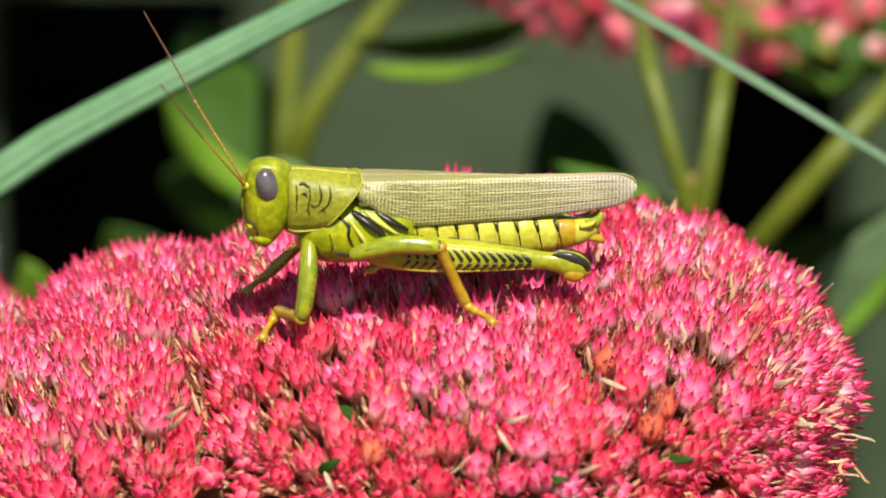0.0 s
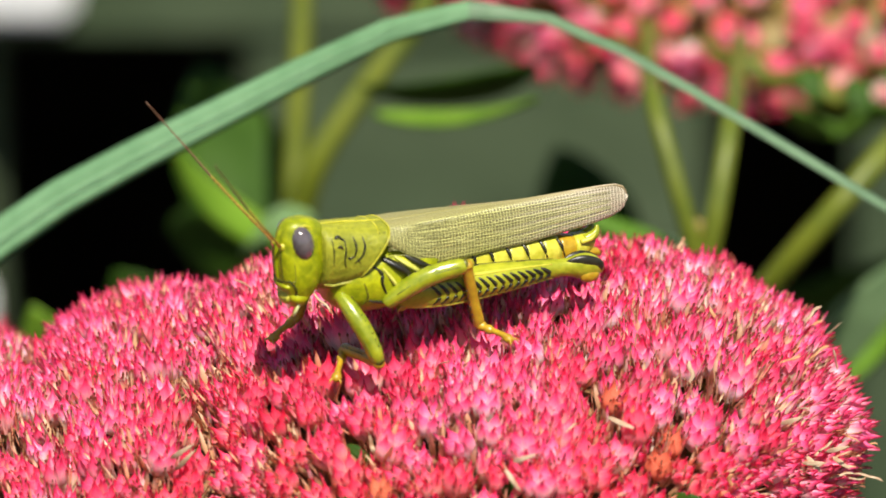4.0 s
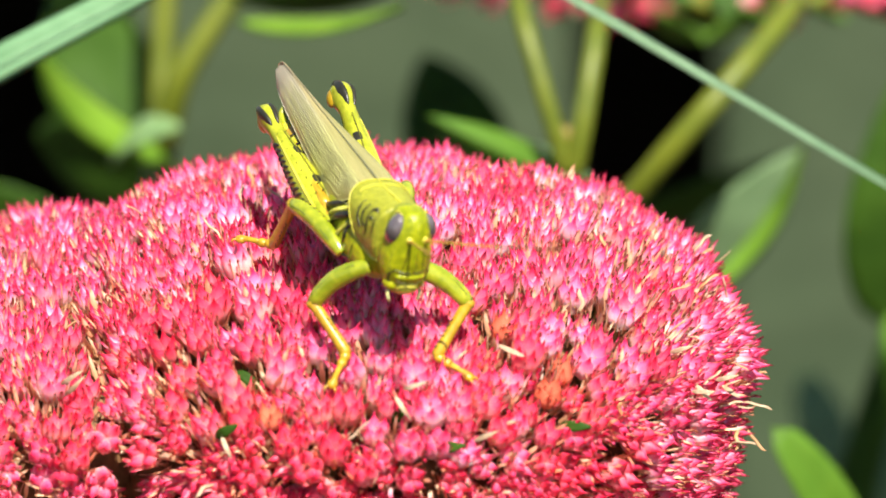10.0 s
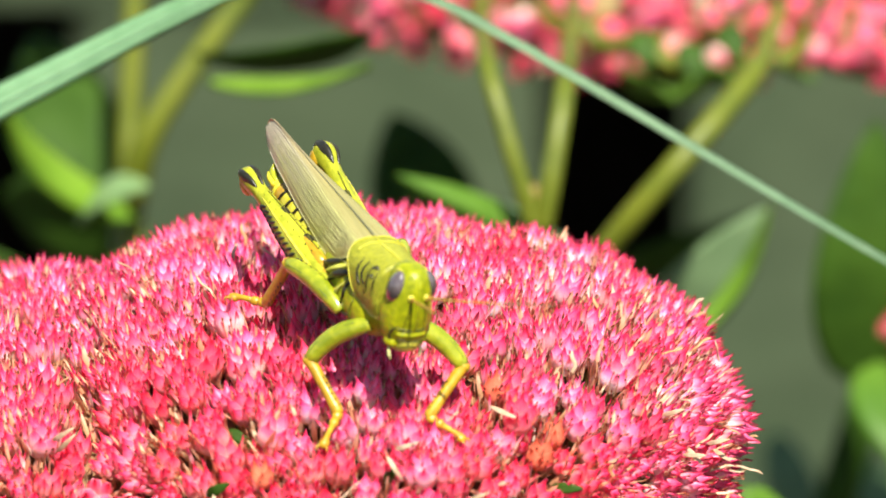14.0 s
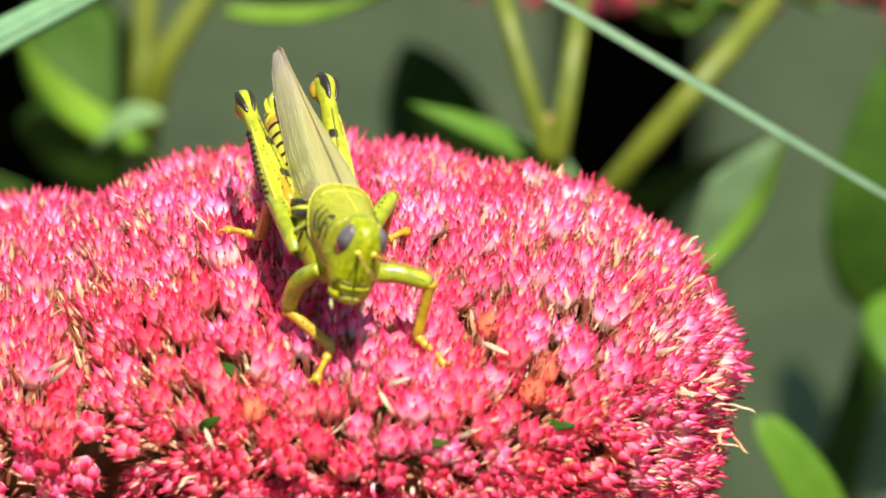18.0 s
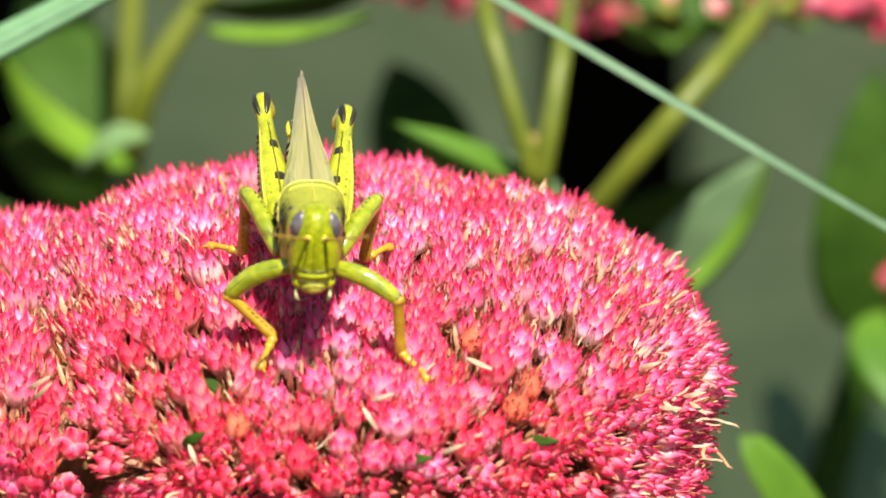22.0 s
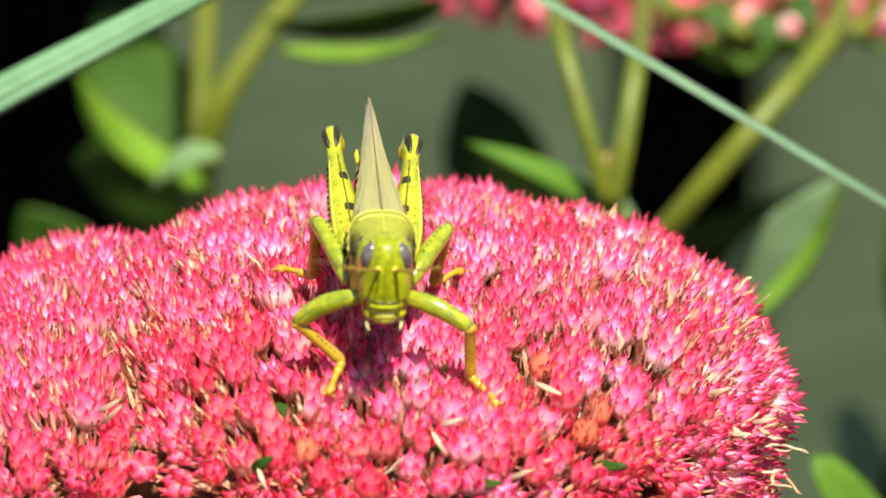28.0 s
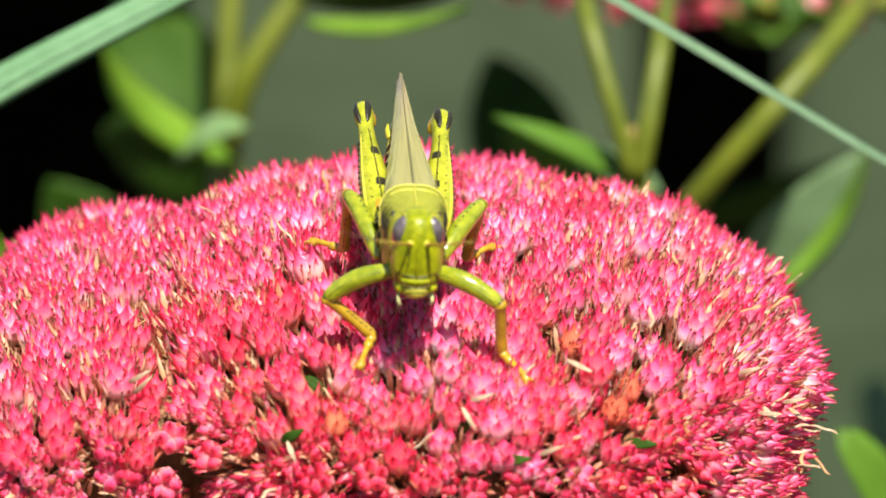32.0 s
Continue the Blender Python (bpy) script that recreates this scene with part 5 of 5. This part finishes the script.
def mixed(rows, t):
    """The row at t, between the rows round it."""
    ts = [r[0] for r in rows]
    return [float(np.interp(t, ts, [r[k] for r in rows])) for k in range(1, len(rows[0]))]


def axes(x, z):
    x = x.normalized()
    y = z.cross(x).normalized()
    z = x.cross(y)
    return Matrix((x, y, z)).transposed()


def motions():
    flower_rows = [
        (0, head_pose(-1.33, 1.15, -0.58)),
        (0.5, head_pose(-1.13, 1.24, -0.47)),
        (1, head_pose(-1.64, 1.35, -0.38)),
        (1.5, head_pose(-0.72, 1.13, -0.57)),
        (2, head_pose(-1.35, 1.48, -0.56)),
        (2.5, head_pose(-0.47, 1.27, -0.66)),
        (3, head_pose(-1.7, 1.59, -0.67)),
        (3.5, head_pose(-1.23, 1.72, -0.68)),
        (5.5, head_pose(-1.96, 2.11, -0.01)),
        (6, head_pose(-1.66, 1.37, -0.14)),
        (6.5, head_pose(-1.25, 0.84, -0.28)),
        (7, head_pose(-0.44, 0.93, -0.13)),
        (7.5, head_pose(-0.4, 0.95, -0.13)),
        (8, head_pose(-0.1, 0.71, -0.02)),
        (8.5, head_pose(0.19, 0.47, 0.15)),
        (9, head_pose(-0.01, -0, 0)),
        (9.5, head_pose(0.01, 0.05, 0.07)),
        (10, head_pose(0.76, -0.06, 0.08)),
        (10.5, head_pose(0.56, 1.42, 0.24)),
        (11, head_pose(0.61, 0.32, 0.35)),
        (11.5, head_pose(0.17, 0.11, 0.27)),
        (12, head_pose(1.43, -0.43, 0.25)),
        (12.5, head_pose(1.73, 0.93, 0.37)),
        (13, head_pose(-0.29, -0.06, 0.06)),
        (13.5, head_pose(1.91, -0.06, 0.48)),
        (14, head_pose(3.1, -0.14, 0.79)),
        (14.5, head_pose(1.26, 0.3, 0.68)),
        (16.5, head_pose(1.05, -0.51, 1.36)),
        (17, head_pose(0.62, -0.44, 1.47)),
        (17.5, head_pose(0.64, -0.77, 1.33)),
        (18, head_pose(1.08, -0.69, 1.33)),
        (18.5, head_pose(-0.06, -0.49, 1.18)),
        (19, head_pose(0.83, -0.64, 1.49)),
        (19.5, head_pose(1.82, -1.04, 1.47)),
        (20, head_pose(0.33, -0.63, 0.75)),
        (20.5, head_pose(1.31, -1.29, 0.84)),
        (21, head_pose(1.68, -1.12, 0.94)),
        (21.5, head_pose(0.86, -0.74, 1.03)),
        (22, head_pose(0.89, -0.3, 1.22)),
        (22.5, head_pose(0.68, -0.69, 1.35)),
        (23, head_pose(0.26, -0.4, 1.42)),
        (23.5, head_pose(0.41, 0.04, 1.33)),
        (24, head_pose(0.05, -0.15, 1.33)),
        (24.5, head_pose(1.17, -0.54, 1.43)),
        (25, head_pose(0.61, -0.01, 1.43)),
        (25.5, head_pose(0.17, 0.13, 1.32)),
        (27.5, head_pose(0.53, -0.66, 1.23)),
        (28, head_pose(0.62, -0.83, 1.23)),
        (28.5, head_pose(-0.43, -0.55, 1.11)),
        (29, head_pose(0.54, -0.22, 1.34)),
        (29.5, head_pose(0.56, -0.39, 1.24)),
        (30, head_pose(-0.01, -0.06, 1.97)),
        (30.5, head_pose(0.81, -0.06, 1.96)),
        (31, head_pose(0.51, -0.74, 1.97)),
        (31.5, head_pose(0.1, -1.16, 1.98)),
        (32, head_pose(1.17, -1.01, 1.97)),
    ]
    walk(flower, flower_rows)
    body_rows = [
        (0, -10.6, -11.2, 17.2, 188.9, -3.8, 1.6),
        (0.5, -10.7, -11.2, 17.2, 188.9, -3.7, 1.6),
        (1, -10.7, -11.2, 17.2, 189, -3.7, 1.6),
        (1.5, -10.7, -11.2, 17.2, 188.8, -3.9, 1.5),
        (2, -10.7, -11.2, 17.2, 188.9, -3.9, 1.5),
        (2.5, -10.7, -11.1, 17.2, 188.8, -3.9, 1.5),
        (3, -10.6, -11.1, 17.2, 188.9, -3.8, 1.5),
        (3.5, -10.6, -11.2, 17.2, 188.9, -3.9, 1.5),
        (5.5, -4.5, -16.9, 16.6, 268, -1.7, -2.1),
        (6, -2.5, -18.1, 16.4, 278.9, 2.4, -3.7),
        (6.5, 0.1, -18.9, 16.2, 285.3, 2.8, -4.7),
        (7, -1.4, -18.7, 16.3, 283.3, 1.8, -5.2),
        (7.5, -0.9, -18.7, 16.3, 284.7, 3, -4.5),
        (8, 0, -18.9, 16.3, 287.4, 3.6, -4.8),
        (8.5, -0.3, -18.7, 16.3, 286.9, 3.4, -4.5),
        (9, 0.2, -17.9, 16.5, 289.7, 3.8, -6.1),
        (9.5, 0.4, -18.3, 16.4, 290.7, 4.9, -6.2),
        (10, 0.2, -18.2, 16.4, 290.8, 4.6, -6.3),
        (10.5, -1.3, -19, 16.2, 285.9, 7.8, -5.3),
        (11, 0.5, -19.1, 16.2, 291.0, 7.7, -5.1),
        (11.5, 2.1, -19, 16.2, 294.3, 8.5, -4.5),
        (12, 0.8, -17.9, 16.5, 293.3, 5.5, -6.7),
        (12.5, 0.6, -18.2, 16.4, 293.1, 4.5, -6.7),
        (13, 0.6, -17.8, 16.5, 292.9, 4.8, -6.2),
        (13.5, 0.7, -17.9, 16.5, 292.6, 4.7, -5.8),
        (14, 0.7, -17.8, 16.5, 292.7, 4.8, -5.3),
        (14.5, 0.7, -17.7, 16.6, 292.7, 5, -4.7),
        (16.5, -0, -17.9, 16.5, 292.7, 5.1, -8.8),
        (17, -0.1, -18, 16.5, 292.9, 5, -9.1),
        (17.5, 0, -18, 16.5, 292.8, 5.1, -8.7),
        (18, -2.9, -19.3, 16.1, 284, 8.1, -10.7),
        (18.5, -2.8, -19, 16.2, 283.3, 7.3, -9.4),
        (19, -2.7, -16, 16.9, 278.6, 1.8, -1.2),
        (19.5, -2.3, -16, 16.9, 278, 1.7, 0.8),
        (20, 0.4, -18, 16.5, 286.2, 4.9, -1.9),
        (20.5, -1.5, -18.1, 16.5, 277, 4.7, -0.6),
        (21, -3.1, -17.6, 16.6, 272.5, 3, -1.5),
        (21.5, -2.4, -17.2, 16.7, 273.2, 1.4, -1.4),
        (22, -2.4, -17.1, 16.7, 273.1, 1.3, -1.6),
        (22.5, -2.6, -17.3, 16.6, 273.4, 1.2, -1),
        (23, -1.4, -17.9, 16.5, 276.3, 2.8, -0.7),
        (23.5, 1.4, -19.1, 16.2, 283.7, 6, -1.4),
        (24, 0.8, -18.9, 16.3, 282.9, 4.6, -1.7),
        (24.5, -1.9, -18.6, 16.3, 275.2, 4, -0.7),
        (25, -2.7, -18.3, 16.4, 272.9, 2.9, -0.8),
        (25.5, -2.4, -18.3, 16.4, 273.4, 2, -1),
        (27.5, -2.2, -18, 16.5, 273.4, 1.7, -0.7),
        (28, -2.3, -17.9, 16.5, 273.6, 1.8, -0.8),
        (28.5, -2.1, -17.8, 16.5, 273.6, 1.6, -0.9),
        (29, -2.2, -17.9, 16.5, 273.7, 1.5, -0.6),
        (29.5, -2.1, -17.8, 16.5, 273.8, 1.6, -0.5),
        (30, -2.2, -18.1, 16.4, 273.9, 1.5, -0.6),
        (30.5, -2.3, -18.1, 16.5, 273.9, 1.4, -0.1),
        (31, -2.4, -17.9, 16.5, 274.1, 1.6, -0.7),
        (31.5, -2.2, -17.9, 16.5, 273.9, 1.8, -0.2),
        (32, -2.4, -17.9, 16.5, 274, 1.6, -0.7),
    ]
    # where each foot stands on the flower, and where its toes end (millimetres in the flower's space)
    steps = {
        ("front", -1): [(0, -19.3, -3.4, 13.0, -20.7, -5.2, 12.5), (3.7, -19.3, -3.4, 13.0, -20.7, -5.2, 12.5), (5.3, -8.6, -21.8, 11.3, -11.7, -25.4, 9.3), (7.2, -8.6, -21.8, 11.3, -11.7, -25.4, 9.3), (7.7, -1.5, -25.5, 10.3, -3.3, -29.7, 7.9), (18.4, -1.5, -25.5, 10.3, -3.3, -29.7, 7.9), (18.9, -5.6, -22.0, 11.5, -7.2, -26.9, 9.2), (32, -5.8, -22.2, 11.5, -7.2, -26.9, 9.2)],
        ("front", 1): [(0, -18.5, -11.9, 12.4, -20.5, -16.7, 10.6), (3.6, -18.5, -11.9, 12.4, -20.5, -16.7, 10.6), (5.2, 5.2, -22.0, 11.5, 7.9, -25.6, 9.8), (9.2, 5.0, -22.2, 11.5, 7.7, -25.8, 9.7), (9.7, 7.3, -25.4, 10.0, 9.7, -26.8, 8.9), (17.5, 7.3, -25.4, 10.0, 9.7, -26.8, 8.9), (18.0, 6.8, -23.6, 10.9, 10.1, -26.8, 8.8), (32, 6.9, -23.5, 10.9, 10.1, -26.8, 8.8)],
        ("middle", -1): [(0, -5.5, -4.0, 14.9, -2.5, -2.6, 14.8), (3.6, -5.5, -4.0, 14.9, -2.5, -2.6, 14.8), (5.2, -14.2, -8.0, 14.5, -17.4, -2.0, 14.2), (6.3, -14.2, -8.0, 14.5, -17.4, -2.0, 14.2), (6.7, -9.6, -12.4, 14.3, -14.1, -10.2, 14.0), (9.4, -9.6, -12.4, 14.3, -14.1, -10.2, 14.0), (9.9, -8.8, -10.0, 15.0, -11.8, -8.5, 14.8), (32, -9.0, -9.7, 15.1, -12.0, -7.8, 14.8)],
        ("middle", 1): [(0, 0.1, -13.9, 13.9, 3.3, -17.2, 13.1), (3.6, 0.1, -13.9, 13.9, 3.3, -17.2, 13.1), (5.2, 2.6, -9.4, 14.5, 5.0, -8.5, 14.4), (17.5, 2.6, -9.4, 14.5, 5.0, -8.5, 14.4), (18.0, 3.0, -9.5, 14.4, 3.9, -8.5, 14.4), (32, 3.1, -9.3, 14.4, 4.0, -8.3, 14.4)],
    }
    # which way each knee bends out, in the body's space
    poles = {
        ("front", 1): [(0, -0.12, 0.92, -0.36), (3.6, -0.12, 0.92, -0.36), (5.2, -0.38, 0.74, 0.55), (9, -0.2, 0.8, 0.5), (10, 0.08, 0.97, 0.23), (17.5, 0.08, 0.97, 0.23), (18.5, 0.4, 0.66, 0.62), (32, 0.5, 0.62, 0.6)],
        ("front", -1): [(0, -0.3, -0.8, -0.3), (3.6, -0.3, -0.8, -0.3), (5.2, -0.31, -0.82, 0.49), (7.2, -0.31, -0.82, 0.49), (8, -0.8, -0.6, 0.05), (18, -0.8, -0.6, 0.0), (19, -0.3, -0.94, 0.15), (32, -0.08, -0.98, 0.18)],
        ("middle", 1): [(0, -0.4, 0.22, 0.9), (3.6, -0.4, 0.22, 0.9), (5.2, -0.35, 0.2, 0.92), (32, -0.28, 0.4, 0.88)],
        ("middle", -1): [(0, -0.2, -0.1, 1.0), (3.6, -0.2, -0.1, 1.0), (5.2, -0.36, -0.2, 0.92), (32, -0.36, -0.2, 0.92)],
    }
    # the hind knees, in the body's space
    knees = {
        -1: [(0, -21.0, -4.2, 2.2), (3.5, -21.0, -4.2, 2.2), (5.5, -20.1, -3.5, 10.3), (6, -20.8, -3.6, 8.2), (6.5, -19.5, -4.1, 11.6), (7, -20.6, -3.6, 8.8), (7.5, -21, -3.6, 7.4), (9, -21.1, -3.7, 6.8), (10, -21.2, -3.5, 6.3), (11, -21.1, -4.4, 6.8), (12, -21.3, -4.1, 5.4), (14.5, -21.2, -4.6, 5.9), (17.5, -21.3, -4.5, 5.6), (18.5, -21.2, -4.4, 6.4), (19, -19.6, -4, 11.5), (19.5, -20.4, -4, 9.6), (21, -20.8, -4.2, 8.1), (23, -20.6, -4.1, 8.9), (25, -20.9, -4, 7.9), (32, -20.9, -4, 7.7)],
        1: [(0, -21.4, 3.5, 1.1), (3.5, -21.4, 3.5, 1.1), (5.5, -20.6, 5.9, 8.5), (6, -20.4, 5.2, 9.2), (6.5, -20.5, 3.8, 9.1), (7.5, -21, 4.3, 7.5), (8.5, -21, 4.5, 7.4), (9.5, -20.4, 3.9, 9.4), (10.5, -20.7, 3.8, 8.5), (12, -20.4, 3.0, 9.4), (12.5, -20.7, 3.0, 8.4), (17.5, -20.6, 3.0, 8.8), (18.5, -20.4, 3.1, 9.6), (19, -20.7, 3.7, 8.7), (21, -21, 4.2, 7.2), (23.5, -21.1, 4.2, 7.1), (25, -21.1, 4.1, 6.9), (32, -21.1, 3.8, 6.9)],
    }
    feelers = {
        1: [(0, 10.6, 9.0, 13.2), (3.5, 10.6, 9.0, 13.2), (5.5, 15.5, 5.4, 7.6), (8.0, 14.5, 8.0, 5.0), (18.0, 14.5, 8.0, 5.0), (19.0, 14.6, 7.4, 7.0), (32, 14.6, 7.4, 7.0)],
        -1: [(0, 10.2, -5.5, 14.4), (3.5, 10.2, -5.5, 14.4), (5.5, 15.5, -5.4, 7.6), (8.0, 15.5, -3.0, 5.0), (18.0, 15.5, -3.0, 5.0), (19.0, 14.6, -7.4, 7.0), (32, 14.6, -7.4, 7.0)],
    }
    times = sorted({r[0] for r in body_rows} | {4.0, 4.5, 5.0, 5.25, 7.25, 7.75, 9.25, 9.75, 17.75, 18.25, 18.75, 6.25, 6.75})
    main, parts = [], {}
    ft = [r[0] for r in flower_rows]
    for t in times:
        i = max(1, min(len(ft) - 1, int(np.searchsorted(ft, t))))
        u = (t - ft[i - 1]) / (ft[i] - ft[i - 1])
        ma, mb = flower_rows[i - 1][1], flower_rows[i][1]
        fl = Matrix.LocRotScale(ma.translation.lerp(mb.translation, u), ma.to_quaternion().slerp(mb.to_quaternion(), u), None)
        x, y, z, yaw, nod, lean = mixed(body_rows, t)
        b = Matrix.Translation(Vector((x, y, z)) * MM) @ Euler((radians(lean), radians(nod), radians(yaw)), "XYZ").to_matrix().to_4x4()
        main.append((t, fl @ b))
        inv = b.inverted()
        for (pair, s), rows in steps.items():
            fe, ti, ta, hip, l1, l2, spn = limbs[pair, s]
            v = mixed(rows, t)
            lift = 0.0
            for r0, r1 in zip(rows, rows[1:]):
                if r0[0] < t < r1[0] and r1[0] - r0[0] < 2:
                    lift = 2.0 * math.sin(math.pi * (t - r0[0]) / (r1[0] - r0[0]))
            p = (inv @ (Vector((v[0], v[1], v[2] + lift)) * MM)) / MM
            q = (inv @ (Vector((v[3], v[4], v[5] + lift)) * MM)) / MM
            d = p - hip
            n = min(max(d.length, abs(l1 - l2) + 0.4), (l1 + l2) * 0.985)
            d.normalize()
            p = hip + d * n
            pole = Vector(mixed(poles[pair, s], t))
            w = (pole - d * pole.dot(d)).normalized()
            a = (l1 * l1 + n * n - l2 * l2) / (2 * n)
            k = hip + d * a + w * math.sqrt(max(0.01, l1 * l1 - a * a))
            put(parts, t, hip, k, p, q, w, fe, ti, ta, spn, l1)
        for s, rows in knees.items():
            fe, ti, ta, hip, l1, l2, spn = limbs["hind", s]
            d = (Vector(mixed(rows, t)) - hip).normalized()
            k = hip + d * l1
            up = Vector((0, s * float(np.interp(t, (3.5, 5.5), (0.0, 0.3))), 1))
            w = (up - d * up.dot(d)).normalized()
            p = k + (Vector((-4.0, s * float(np.interp(t, (3.5, 5.5), (2.3, 2.9))), float(np.interp(t, (3.5, 5.5), (1.5, 4.4))))) - k).normalized() * l2
            put(parts, t, hip, k, p, p + Vector((3.0, 0, -0.9)), w, fe, ti, ta, spn, l1)
        for s, rows in feelers.items():
            r = axes(Vector(mixed(rows, t)), Vector((0, 0, 1))).to_4x4()
            parts.setdefault(limbs["antenna", s], []).append((t, Matrix.Translation(Vector((11.6, s * 0.78, 8.6)) * MM) @ r))
    walk(hopper, main)
    for ob, rows in parts.items():
        walk(ob, rows)
    walk(blade, [(t, Matrix.Translation(blade_at + (Vector((1, 0, 0)) * a - UPWARD * c) * (REACH + 0.05) * UNIT)) for t, a, c in (
        (0, -2, -14), (1, -12, -11), (2, 0, -1), (3, 2, 2), (3.5, 4, 3), (5.5, 11, 0), (6, 14, -1), (7, 18, -4), (8, 16, -6), (9, 12, -8), (10, 9, -8), (11, 10, -7), (12, 8, -9), (13, 4, -11), (14, 5, -11), (14.5, 6, -13), (18, -20, -2), (18.5, -18, -6), (19, -26, -12), (20, -37, -15), (21, -36, -9), (22, -35, -5), (23, -36, -8), (24, -32, -7), (25, -31, -6), (28, -40, -11), (29, -40, -14), (29.5, -42, -16), (30, -49, -16), (31, -48, -15), (32, -33, -8))])


def put(parts, t, hip, knee, end, toe, w, fe, ti, ta, spn, l1):
    """Rows of one leg: thigh in the body's space, shin and foot in the thigh's."""
    r = axes(knee - hip, w)
    parts.setdefault(fe, []).append((t, Matrix.Translation(hip * MM) @ r.to_4x4()))
    rt = r.transposed()
    d = rt @ (end - knee)
    m = Matrix.Translation(Vector((l1, 0, 0)) * MM) @ axes(d, Vector((1, 0, 0.3))).to_4x4()
    parts.setdefault(ti, []).append((t, m))
    parts.setdefault(spn, []).append((t, m))
    e = rt @ (end - hip)
    parts.setdefault(ta, []).append((t, Matrix.Translation(e * MM) @ axes(rt @ (toe - end), rt @ Vector((0, 0, 1))).to_4x4()))


blade_at = blade.matrix_basis.translation.copy()
motions()
